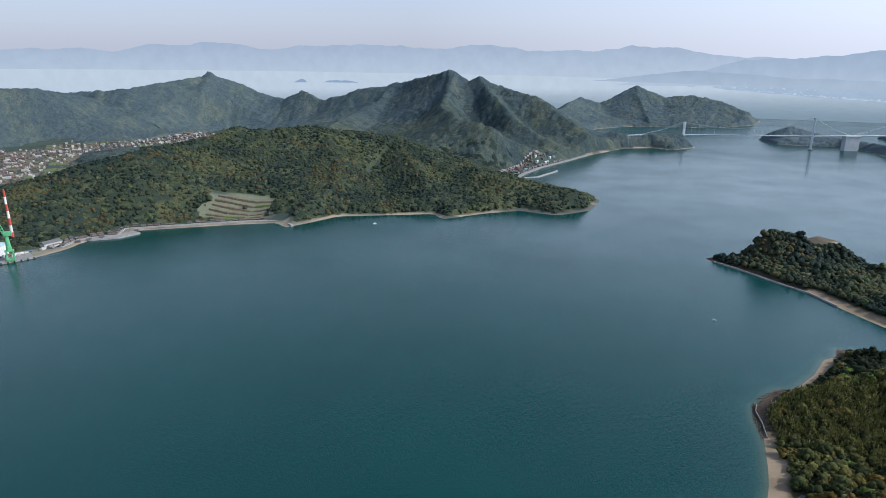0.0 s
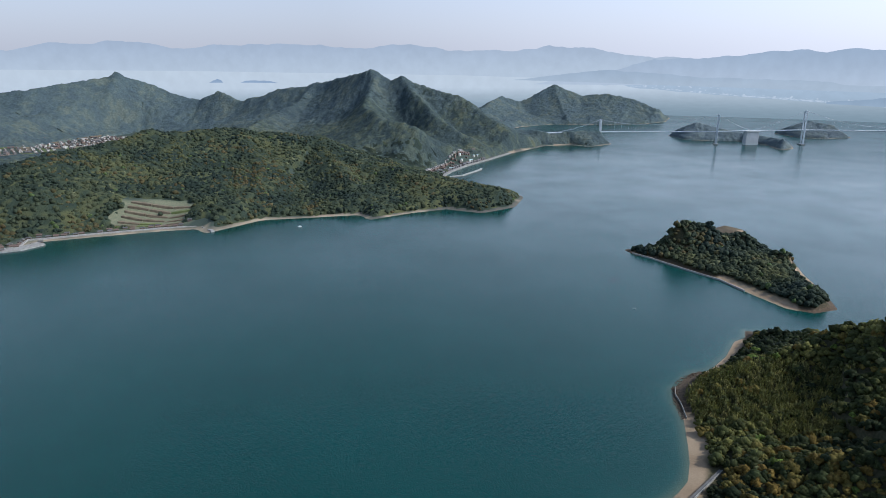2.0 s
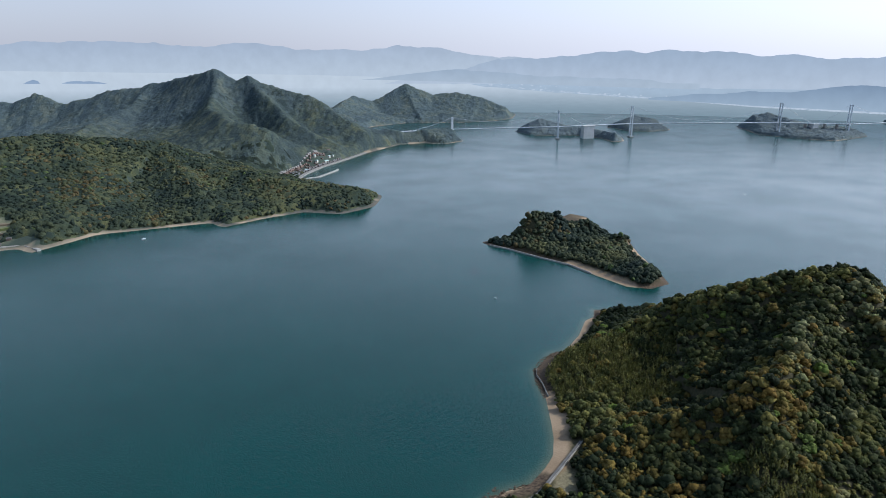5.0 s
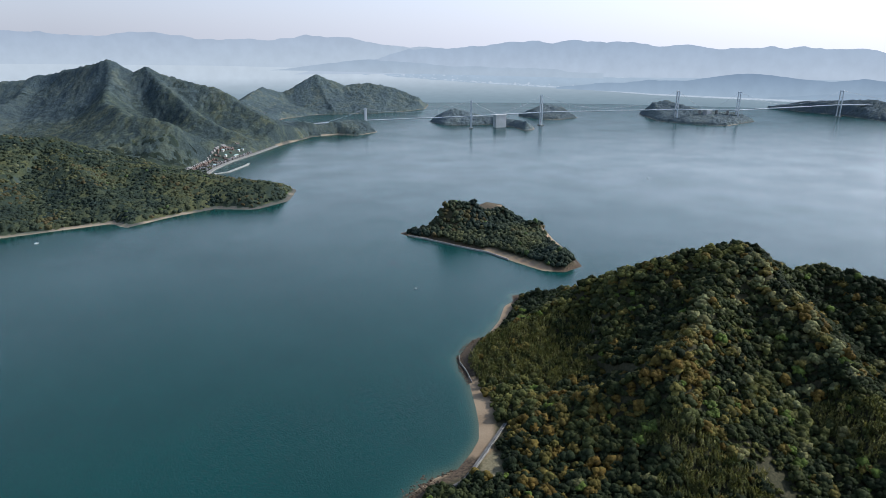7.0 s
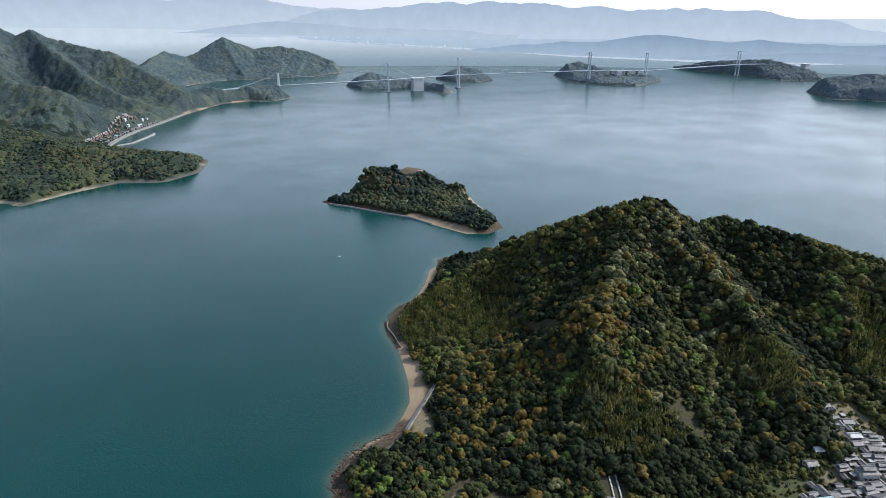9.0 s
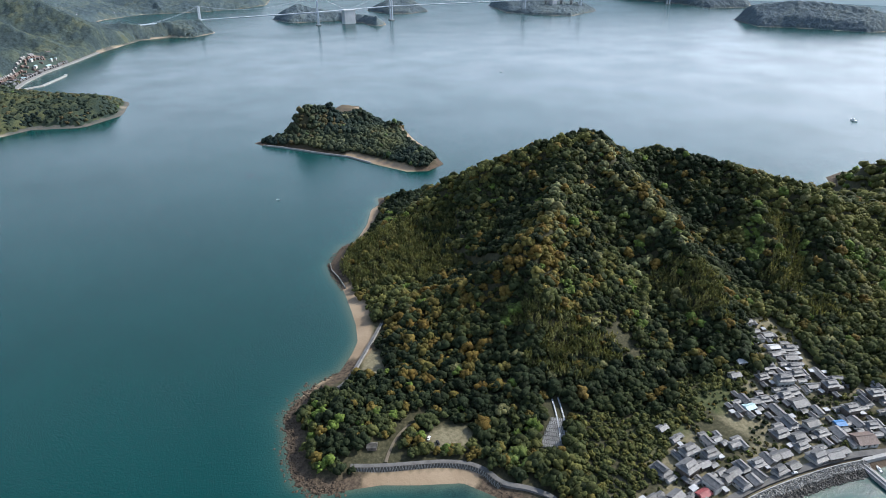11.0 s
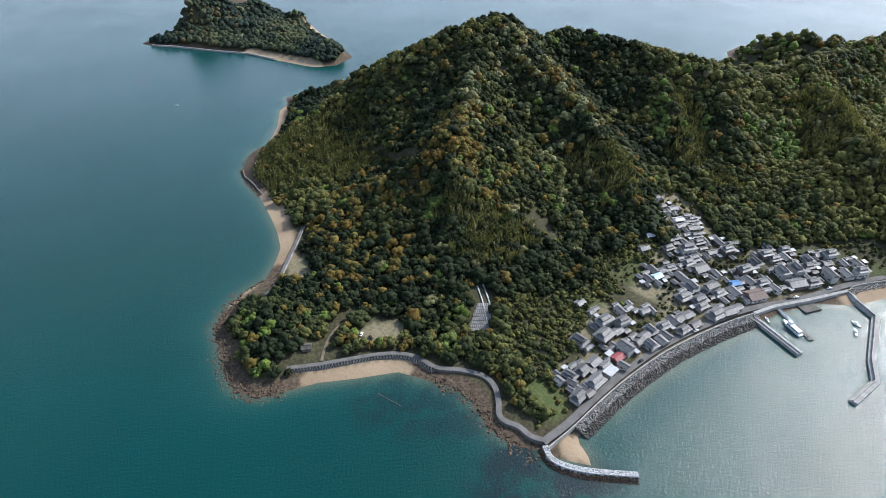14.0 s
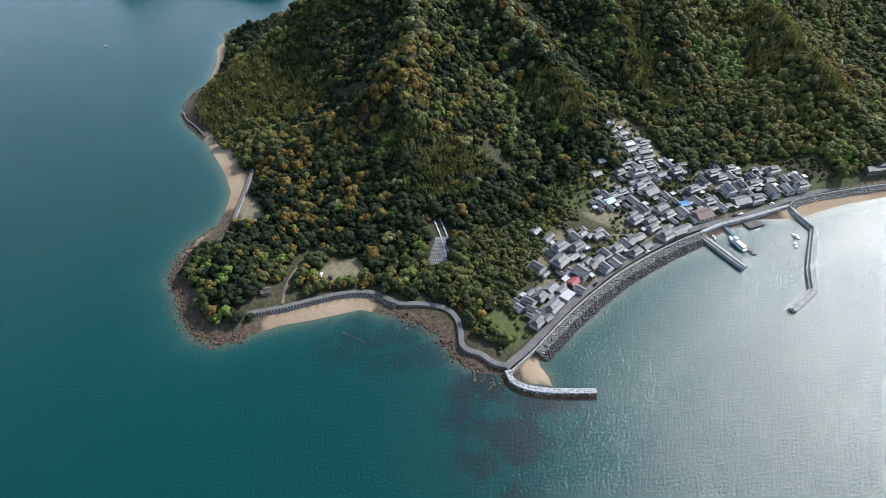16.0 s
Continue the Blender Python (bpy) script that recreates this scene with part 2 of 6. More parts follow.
def along_line(pts, gap):
    """Evenly spaced places on a line: x, y and heading."""
    pts = np.array(pts, float)
    seg = np.hypot(*(pts[1:] - pts[:-1]).T)
    run = np.concatenate([[0], np.cumsum(seg)])
    s = np.arange(gap / 2, run[-1], gap)
    k = np.clip(np.searchsorted(run, s) - 1, 0, len(seg) - 1)
    t = (s - run[k]) / seg[k]
    p = pts[k] + (pts[k + 1] - pts[k]) * t[:, None]
    d = pts[k + 1] - pts[k]
    return [(a[0], a[1], math.atan2(b[1], b[0])) for a, b in zip(p, d)]


def rounded(pts, n=6):
    """A smooth line through points."""
    p = [Vector(q) for q in pts]
    p = [p[0] * 2 - p[1]] + p + [p[-1] * 2 - p[-2]]
    out = []
    for a, b, c, d in zip(p, p[1:], p[2:], p[3:]):
        for k in range(n):
            t = k / n
            out.append(tuple(0.5 * (2 * b + (c - a) * t + (2 * a - 5 * b + 4 * c - d) * t * t + (3 * b - a - 3 * c + d) * t ** 3)))
    out.append(tuple(p[-2]))
    return out


# ---- mesh helpers ----
def mesh_of(name, verts, faces, mat, smooth=False, attributes=()):
    """A mesh from arrays of places and of faces with one number of corners."""
    verts, faces = np.asarray(verts, np.float32), np.asarray(faces, np.int32)
    me = bpy.data.meshes.new(name)
    me.vertices.add(len(verts))
    me.vertices.foreach_set("co", verts.ravel())
    me.loops.add(faces.size)
    me.loops.foreach_set("vertex_index", faces.ravel())
    me.polygons.add(len(faces))
    me.polygons.foreach_set("loop_start", np.arange(len(faces), dtype=np.int32) * faces.shape[1])
    me.polygons.foreach_set("use_smooth", np.full(len(faces), smooth))
    me.update(calc_edges=True)
    for key, values in attributes:
        me.attributes.new(key, "FLOAT", "POINT").data.foreach_set("value", np.asarray(values, np.float32))
    me.materials.append(mat)
    return me


def part(name, bm, mat, parent=None, label="", smooth=False):
    """One bmesh as one mesh object, under a thing or a part."""
    me = bpy.data.meshes.new(name)
    bm.to_mesh(me)
    bm.free()
    me.materials.append(mat)
    if smooth:
        me.polygons.foreach_set("use_smooth", [True] * len(me.polygons))
    ob = new(name, me)
    ob.parent = parent
    return tagged(ob, label)


def add_box(bm, x0, x1, y0, y1, z0, z1, bevel=0.0):
    r = bmesh.ops.create_cube(bm, size=1)
    for v in r["verts"]:
        v.co = Vector((x0 + (v.co.x + 0.5) * (x1 - x0), y0 + (v.co.y + 0.5) * (y1 - y0), z0 + (v.co.z + 0.5) * (z1 - z0)))
    if bevel:
        edges = list({e for v in r["verts"] for e in v.link_edges})
        bmesh.ops.bevel(bm, geom=edges, offset=bevel, segments=1, affect="EDGES")
    return bm


def boxes(*dims, bevel=0.0):
    bm = bmesh.new()
    for d in dims:
        add_box(bm, *d, bevel=bevel)
    return bm


def grid_faces(nu, nv):
    i = np.arange(nu - 1)[:, None] * nv + np.arange(nv - 1)[None]
    return np.stack([i, i + nv, i + nv + 1, i + 1], -1).reshape(-1, 4)


# ---- coasts (plan, metres; camera over the origin) ----
NEAR_COAST = [(421, 604), (403, 596), (374, 563), (339, 534), (318, 532), (284, 503), (275, 481), (268, 451), (253, 415), (243, 393), (230, 371), (216, 359), (196, 346), (177, 345),
              (161, 341), (138, 328), (131, 310), (121, 290), (115, 270), (121, 253), (135, 245), (154, 234), (171, 219), (193, 202), (201, 180), (206, 165), (205, 151), (198, 137), (194, 123), (196, 110), (203, 97), (205, 86), (212, 72), (217, 77)]
NEAR_VILLAGE = [(222, 88), (240, 84), (262, 80), (292, 74), (332, 63), (372, 48), (395, 38), (415, 30), (440, 14), (456, -8), (496, -34), (533, -65)]
NEAR_BACK = [(600, -130), (700, -170), (820, -160), (950, -80), (1030, 60), (1040, 200), (1000, 262), (955, 268), (905, 240), (845, 300), (740, 425), (613, 514), (508, 580), (455, 615), (432, 622)]
NEAR = NEAR_COAST + NEAR_VILLAGE + NEAR_BACK
LEFT_FRONT = [(-760, 820), (-709, 897), (-694, 925), (-661, 957), (-636, 1012), (-633, 1054), (-583, 1084), (-592, 1124), (-492, 1153), (-392, 1179), (-328, 1189), (-303, 1153), (-267, 1189), (-214, 1246),
              (-110, 1256), (-22, 1266), (1, 1221), (78, 1266), (165, 1297), (235, 1251), (316, 1297), (362, 1401), (347, 1466), (270, 1560), (205, 1650), (225, 1740), (302, 1874), (392, 1988), (496, 2130), (676, 2324)]
LEFT_BACK = [(776, 2340), (838, 2276), (946, 2340), (995, 2555), (891, 2699), (745, 2699), (650, 2765), (680, 2950), (759, 3061), (959, 3183), (1077, 3151), (1275, 3115), (1458, 3149), (1611, 3251), (1760, 3500),
             (1500, 3850), (1000, 3950), (600, 3800), (300, 3450), (0, 3400), (-400, 3500), (-900, 3750), (-1500, 3650), (-2400, 3300), (-2900, 2500), (-2600, 1600), (-1500, 850)]
LEFT = LEFT_FRONT + LEFT_BACK
ISLET = [(423, 958), (430, 925), (448, 902), (477, 837), (501, 791), (512, 730), (525, 680), (549, 661), (588, 669), (611, 722), (638, 805), (666, 866), (656, 950), (676, 1020), (700, 1056), (684, 1092), (640, 1068), (600, 1038), (540, 995), (490, 965), (455, 965)]
ISLAND_A = [(1305, 2600), (1302, 2440), (1400, 2395), (1490, 2370), (1524, 2241), (1495, 2106), (1560, 2123), (1635, 2246), (1670, 2429), (1600, 2640), (1430, 2760)]
ISLAND_B = [(1829, 2650), (1813, 2452), (1896, 2395), (2034, 2420), (2110, 2580), (2000, 2700)]
ISLAND_C = [(2454, 2449), (2266, 2132), (2281, 1968), (2369, 1831), (2653, 1906), (2800, 2100), (2780, 2350), (2640, 2500)]
ISLAND_D = [(3380, 2390), (3310, 2110), (3290, 1881), (3160, 1600), (3350, 1480), (3600, 1600), (3650, 2000)]
ISLAND_E = [(2763, 1288), (2599, 1110), (2650, 1032), (2678, 953), (2730, 760), (2950, 640), (3200, 850), (3150, 1150), (2960, 1320)]

# ridge lines: x, y, height, half width
NEAR_RIDGES = [
    [(548, 398, 105, 105), (520, 408, 98, 100), (488, 430, 88, 95), (466, 458, 74, 80), (450, 492, 52, 62), (422, 500, 33, 50), (392, 512, 18, 42), (350, 494, 13, 40)],
    [(562, 386, 95, 100), (574, 376, 88, 95), (592, 366, 78, 90), (626, 347, 84, 95), (638, 303, 78, 95), (645, 262, 74, 95), (662, 215, 72, 90), (668, 190, 69, 80), (672, 150, 54, 70), (749, 126, 58, 70), (897, 69, 72, 90)],
    [(512, 380, 90, 90), (478, 362, 82, 84), (415, 325, 69, 70), (373, 309, 61, 58), (342, 322, 40, 48), (318, 340, 25, 40), (298, 356, 13, 36)],
    [(362, 296, 50, 50), (345, 276, 38, 46), (312, 250, 18, 38), (292, 240, 10, 34)],
    [(378, 294, 46, 46), (384, 277, 36, 40), (388, 250, 18, 34)],
    [(544, 372, 97, 92), (536, 344, 86, 84), (524, 298, 71, 70), (508, 252, 53, 58), (483, 212, 38, 48), (455, 180, 27, 40), (437, 156, 12, 32)],
    [(640, 250, 70, 80), (606, 216, 52, 60), (570, 184, 34, 46), (546, 166, 18, 38)],
    [(655, 180, 62, 70), (616, 156, 42, 55), (582, 128, 22, 40)],
    [(749, 126, 60, 75), (676, 72, 50, 58), (619, 29, 46, 50), (588, -18, 22, 40)],
    [(432, 588, 8, 26), (446, 570, 11, 26)],
    [(905, 228, 36, 34), (900, 205, 45, 46), (891, 130, 54, 80)],
    [(150, 290, 6, 28), (175, 310, 5, 28)],
]
LEFT_RIDGES = [
    [(-900, 1230, 44, 200), (-760, 1280, 88, 200), (-687, 1334, 104, 210), (-607, 1480, 116, 230), (-513, 1568, 131, 240), (-335, 1667, 130, 240), (-129, 1695, 100, 220), (23, 1550, 54, 150), (151, 1412, 34, 90), (292, 1339, 28, 60)],
    [(-335, 1667, 120, 160), (-250, 1480, 62, 110), (-240, 1330, 28, 90)],
    [(-513, 1568, 125, 160), (-560, 1380, 62, 110)],
    [(-129, 1695, 88, 150), (-60, 1480, 48, 100), (-30, 1330, 22, 70)],
    [(-2500, 2300, 215, 260), (-1793, 2405, 206, 250), (-1630, 2519, 203, 230), (-1500, 2700, 150, 200)],
    [(-1900, 2900, 150, 250), (-1435, 2916, 180, 210), (-1146, 3148, 236, 220), (-1040, 3190, 205, 210), (-900, 3180, 148, 200), (-780, 3150, 122, 120), (-690, 3127, 168, 105), (-575, 3060, 122, 120), (-400, 2980, 175, 200), (-212, 2892, 198, 220), (14, 2610, 260, 220), (100, 2560, 222, 210), (150, 2546, 230, 210), (358, 2424, 167, 190), (444, 2308, 113, 160), (520, 2200, 50, 120)],
    [(-1146, 3148, 235, 150), (-1150, 2960, 110, 120)],
    [(-212, 2892, 190, 170), (-330, 2600, 110, 150), (-420, 2300, 70, 150)],
    [(36, 2600, 240, 170), (0, 2300, 140, 150), (46, 1999, 126, 150), (197, 1890, 92, 120), (270, 1830, 40, 90)],
    [(147, 2546, 220, 150), (250, 2200, 110, 130), (340, 2080, 50, 100)],
    [(640, 2400, 40, 70), (706, 2330, 44, 60), (830, 2400, 36, 70), (930, 2420, 30, 60)],
    [(560, 3150, 60, 150), (755, 3520, 114, 130), (870, 3560, 82, 110), (940, 3570, 112, 130), (1080, 3588, 172, 190), (1230, 3540, 114, 180), (1374, 3489, 122, 190), (1500, 3430, 96, 150), (1590, 3350, 50, 110)],
]
ISLET_RIDGES = [[(470, 926, 3, 14), (484, 929, 14, 18), (500, 935, 42, 30), (516, 936, 46, 34), (536, 936, 39, 34), (560, 940, 39, 30), (574, 940, 24, 24)],
                [(520, 905, 18, 36), (555, 860, 12, 40), (570, 800, 10, 36), (567, 740, 9, 32), (568, 700, 14, 30), (568, 688, 11, 22)],
                [(606, 932, 20, 20), (620, 932, 25, 20), (628, 926, 16, 16)], [(628, 856, 15, 15), (636, 842, 18, 18), (640, 832, 14, 16)]]
FAR_RIDGES = {
    "a": [[(1340, 2560, 30, 70), (1400, 2541, 50, 80), (1480, 2480, 26, 80), (1537, 2195, 24, 60), (1540, 2160, 28, 45)]],
    "b": [[(1870, 2560, 30, 80), (1960, 2592, 44, 90), (2060, 2520, 24, 80)]],
    "c": [[(2420, 2330, 55, 120), (2480, 2300, 66, 120), (2470, 2060, 34, 120), (2640, 2000, 20, 100)]],
    "d": [[(3380, 2150, 40, 130), (3402, 1801, 68, 150), (3350, 1600, 40, 120)]],
    "e": [[(2777, 1200, 55, 130), (2820, 1060, 76, 140), (2900, 850, 60, 140)]],
}


def relief(x, y, coast, ridges, rough, seed, flat=(), rise=46, spread=0, warp=46, grain=70):
    """Ground height: ridges that fall away to the sides, gullies, and a beach along the coast."""
    d = shore(x, y, coast)
    wx, wy = x + warp * (fbm(x, y, 110, 3, seed) - 0.5), y + warp * (fbm(x, y, 110, 3, seed + 9) - 0.5)
    total = np.zeros(np.shape(x))
    for line in ridges:
        a = np.array(line, float)
        dist, t = to_line(wx, wy, a)
        h, w = np.interp(t, np.arange(len(a)), a[:, 2]), np.interp(t, np.arange(len(a)), a[:, 3])
        u = np.sqrt((dist / w) ** 2 + 0.006)
        total = total + (h * np.exp(0.085 - 1.1 * u) * step(3.2, 1.3, u)) ** 9
    hill = total ** (1 / 9)
    gully = 1 - np.abs(2 * fbm(x, y, grain, 3, seed + 3) - 1)
    hill = hill + rough * (gully - 0.7) * np.clip(hill / 40, 0, 1)
    for line, reach in flat:
        q, _ = to_line(x, y, line)
        hill = hill * step(reach, reach * 2.2 + spread, q)
    z = hill * step(6, rise, d) + np.clip(d * 0.13, -5, 1.9) + np.clip(d - 16, 0, 60) * 0.03
    return z, d


FLATS = [([(262, 110), (340, 100), (400, 85), (445, 60)], 26), ([(216, 229), (204, 240)], 22), ([(225, 345), (216, 328)], 14), ([(190, 225), (212, 175), (222, 150), (214, 120)], 6), ([(259, 377), (216, 346), (183, 328)], 9)]


LEFT_FLATS = [([(-1180, 1560), (-1350, 1900), (-1420, 2250), (-1130, 2420), (-1070, 2660), (-1000, 2780)], 110), ([(-1200, 1600), (-1380, 1900), (-1450, 2200)], 140), ([(170, 1760), (250, 1850)], 30), ([(-775, 870), (-725, 960), (-680, 1030), (-620, 1085)], 34), ([(-600, 1115), (-495, 1175), (-395, 1200)], 20)]


def near_ground(x, y):
    return relief(np.asarray(x, float), np.asarray(y, float), NEAR, NEAR_RIDGES, 10, 11, FLATS, 30, 0, 14, 48)


def left_ground(x, y):
    return relief(np.asarray(x, float), np.asarray(y, float), LEFT, LEFT_RIDGES, 17, 23, LEFT_FLATS, 40, 50, 20, 150)


def height_near(x, y):
    return float(near_ground(np.array([x]), np.array([y]))[0][0])


def height_left(x, y):
    return float(left_ground(np.array([x]), np.array([y]))[0][0])


def land_sheet(name, x0, x1, y0, y1, gap, ground, label, zones=None, mat=None):
    xs, ys = np.arange(x0, x1 + gap, gap), np.arange(y0, y1 + gap, gap)
    gx, gy = np.meshgrid(xs, ys, indexing="ij")
    z, d = ground(gx.ravel(), gy.ravel())
    v = np.stack([gx.ravel(), gy.ravel(), z], 1)
    f = grid_faces(len(xs), len(ys))
    f = f[(d[f] > -30).any(1)]
    used = np.unique(f)
    remap = np.zeros(len(v), int)
    remap[used] = np.arange(len(used))
    v, f, d = v[used], remap[f], d[used]
    zone = zones(v[:, 0], v[:, 1], v[:, 2], d)
    me = mesh_of(name, squeezed(v), f, mat or M_GROUND, True, list(zone.items()))
    return tagged(new(name, me), label, "ground", kind="structure")


def zones_plain(x, y, z, d):
    n = fbm(x, y, 60, 3, 5)
    sand = step(10, 5, d) * step(0.45, 0.54, n)
    return {"sand": sand, "rock": step(10, 5, d) * (1 - sand), "grass": np.zeros(len(x)), "dirt": np.zeros(len(x))}


def zones_islet(x, y, z, d):
    n = fbm(x, y, 30, 3, 5)
    beach = np.minimum.reduce([to_line(x, y, p)[0] for p in ([(506, 793), (521, 731), (528, 681)], [(600, 715), (621, 773), (644, 827)], [(652, 930), (668, 975), (690, 1040)])])
    bare = step(34, 24, to_line(x, y, [(648, 1035), (690, 1075)])[0])
    sand = np.maximum(step(15, 10, beach) * step(16, 10, d), 0.35 * bare * step(0.4, 0.6, n))
    return {"sand": sand, "rock": np.maximum(step(12, 6, d), bare * 0.7) * (1 - sand), "grass": np.zeros(len(x)), "dirt": bare * 0.2}


# ---- the sea ----
def build_sea():
    rho = np.concatenate([[0.01, 20, 60], np.geomspace(90, 1500, 190), np.geomspace(1530, 3600, 40), np.geomspace(3700, 4120, 6)])
    az = np.radians(np.concatenate([np.arange(-46, 116, 0.4), np.arange(116, 314, 4)]))
    gr, ga = np.meshgrid(rho, np.append(az, az[0] + 2 * math.pi), indexing="ij")
    x, y = (gr * np.sin(ga)).ravel(), (gr * np.cos(ga)).ravel()
    near = shore(x, y, NEAR)
    far = np.maximum(shore(x, y, LEFT), shore(x, y, ISLET))
    wob = 0.6 + 0.8 * fbm(x, y, 60, 3, 3)
    shoal = np.maximum(0.85 * np.exp(np.minimum(near, 0) / (15 * wob)), 0.4 * np.exp(np.minimum(far, 0) / (14 * wob)))
    q, _ = to_line(x, y, [(190, 104), (172, 98), (158, 80), (150, 70), (176, 78), (194, 66)])
    q2, _ = to_line(x, y, [(172, 190), (190, 150)])
    q3, _ = to_line(x, y, [(349, 809), (352, 816)])
    weed = np.maximum.reduce([step(34, 8, q), 0.6 * step(35, 10, q2), step(16, 3, q3)])
    lagoon = step(60, 10, to_line(x, y, [(240, 40), (330, 20), (420, -10), (480, -60)])[0])
    shoal = np.maximum(shoal, 0.5 * lagoon)
    v = squeezed(np.stack([x, y, np.zeros(len(x))], 1))
    me = mesh_of("sea", v, grid_faces(len(rho), len(az) + 1)[:, ::-1], M_WATER, True, [("shoal", shoal), ("weed", weed), ("ripple", np.clip((430 / np.maximum(np.hypot(x, y), 1)) ** 1.4, 0.03, 1.0))])
    tagged(new("sea", me), "calm teal sea, paler and sandy near the shores", "sea", kind="structure")


build_sea()


# far water as a glowing sheet: haze and sky sheen put into emission
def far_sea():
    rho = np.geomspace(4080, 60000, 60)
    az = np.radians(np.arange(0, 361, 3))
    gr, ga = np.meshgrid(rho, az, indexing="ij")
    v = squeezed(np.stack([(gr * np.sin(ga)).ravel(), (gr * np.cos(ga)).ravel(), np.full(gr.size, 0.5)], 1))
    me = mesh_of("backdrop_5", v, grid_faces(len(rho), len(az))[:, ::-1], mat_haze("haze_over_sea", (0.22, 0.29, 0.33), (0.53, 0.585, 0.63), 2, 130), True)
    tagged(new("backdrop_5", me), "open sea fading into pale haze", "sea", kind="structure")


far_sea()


# ---- land ----
VILLAGE_EDGE = [(222, 102), (300, 115), (375, 135), (440, 130), (490, 150), (500, 60), (530, 0)]


def zones_near(x, y, z, d):
    n = fbm(x, y, 25, 3, 5)
    sand = np.zeros(len(x))
    for line, reach in (([(238, 385), (222, 362), (262, 430), (255, 410)], 16), ([(268, 452), (240, 385), (222, 362)], 14), ([(152, 238), (172, 223), (197, 203)], 10), ([(339, 538), (374, 568), (405, 600)], 14), ([(216, 84), (225, 66), (222, 80)], 12), ([(460, -4), (497, -31), (540, -65)], 11), ([(184, 348), (160, 343)], 7)):
        sand = np.maximum(sand, step(reach, reach * 0.7, to_line(x, y, line)[0]))
    rock = step(14, 8, d) * (1 - sand)
    dirt = np.zeros(len(x))
    for line, reach in (([(217, 229), (207, 238)], 11), ([(224, 345), (214, 325), (208, 322)], 9), ([(262, 105), (340, 95), (400, 80), (450, 60)], 40), ([(485, 140), (430, 120)], 30)):
        dirt = np.maximum(dirt, step(reach, reach * 0.75, to_line(x, y, line)[0]) * step(0.3, 0.5, n + (reach < 20)))
    dirt = dirt * step(10, 15, to_line(x, y, [(231, 113), (240, 125)])[0])
    grass = np.maximum(step(0.52, 0.6, n) * 0.6 * step(50, 25, to_line(x, y, VILLAGE_EDGE)[0]), step(14, 9, to_line(x, y, [(231, 113), (240, 125)])[0]))
    return {"sand": sand, "rock": rock, "grass": grass, "dirt": dirt}


def ground_of(coast, ridges, rough, seed, rise=46):
    return lambda x, y: relief(np.asarray(x, float), np.asarray(y, float), coast, ridges, rough, seed, (), rise, 0, 10, 40)


land_sheet("ground_1", 84, 1080, -208, 660, 4, near_ground, "wooded island with sandy beaches and dark shore rocks", zones_near)
def zones_left(x, y, z, d):
    n = fbm(x, y, 60, 3, 5)
    sand = step(11, 6, d) * step(0.4, 0.48, n + 0.2 * step(90, 60, to_line(x, y, LEFT_FRONT[8:14])[0]))
    strip = np.maximum(step(20, 14, to_line(x, y, LEFT_FRONT[:11])[0]), step(52, 38, to_line(x, y, LEFT_FRONT[:4])[0]))
    plots = step(48, 38, to_line(x, y, [(-475, 1230), (-375, 1250)])[0])
    return {"sand": sand, "rock": step(12, 6, d) * (1 - sand), "grass": plots * (1 - sand), "dirt": np.maximum(strip * step(0.35, 0.5, n), 0.5 * plots) * (1 - sand)}


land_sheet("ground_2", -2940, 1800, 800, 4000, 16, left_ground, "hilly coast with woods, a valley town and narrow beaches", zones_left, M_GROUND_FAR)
islet_ground = ground_of(ISLET, ISLET_RIDGES, 3, 31, 14)
land_sheet("ground_3", 390, 750, 630, 1140, 4, islet_ground, "small wooded islet with a sandy rim and a low rocky end", zones_islet)
FAR_ISLANDS = [("a", ISLAND_A), ("b", ISLAND_B), ("c", ISLAND_C), ("d", ISLAND_D), ("e", ISLAND_E)]
far_grounds = {}
for k, (key, coast) in enumerate(FAR_ISLANDS):
    g = ground_of(coast, FAR_RIDGES[key], 6, 41 + k)
    far_grounds[key] = g
    c = np.array(coast)
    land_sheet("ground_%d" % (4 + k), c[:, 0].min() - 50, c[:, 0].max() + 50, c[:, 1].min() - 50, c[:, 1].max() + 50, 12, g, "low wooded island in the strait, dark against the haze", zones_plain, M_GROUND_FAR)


# ---- far shore and mountains ----
def mountain_range(name, az, el, base, r, mat, seed, rough, label):
    """A far range: its skyline by bearing and rise, folded a little towards the viewer."""
    a = np.arange(az[0], az[-1], 0.04)
    top = np.interp(a, az, el)
    top = top + rough * (fbm(a, a * 0, 2.2, 6, seed) - 0.5) * np.minimum(1, np.minimum(a - a[0], a[-1] - a) / 3)
    low = np.interp(a, az, base) if np.ndim(base) else np.full(len(a), base)
    rows = []
    for k, u in enumerate(np.linspace(0, 1, 9)):
        e = low + (top - low) * u ** 1.2
        rr = r + 24 * u - 8 * (fbm(a, a * 0 + u * 3, 1.1, 4, seed + 2) - 0.5) * math.sin(math.pi * u) * 2
        rows.append(np.stack([rr * np.sin(np.radians(a)), rr * np.cos(np.radians(a)), EYE + e * rr], 1))
    last = rows[-1] * 1.004
    last[:, 2] = EYE + low * np.hypot(last[:, 0], last[:, 1])
    rows.append(last)
    me = mesh_of(name, np.concatenate(rows), grid_faces(10, len(a)), mat, True)
    tagged(new(name, me), label, "mountains", kind="structure")


# each range's haze is put into its glow, from foot to crest
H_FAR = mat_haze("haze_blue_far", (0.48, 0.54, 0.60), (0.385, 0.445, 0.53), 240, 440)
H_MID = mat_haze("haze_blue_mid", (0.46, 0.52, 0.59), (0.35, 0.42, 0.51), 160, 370)
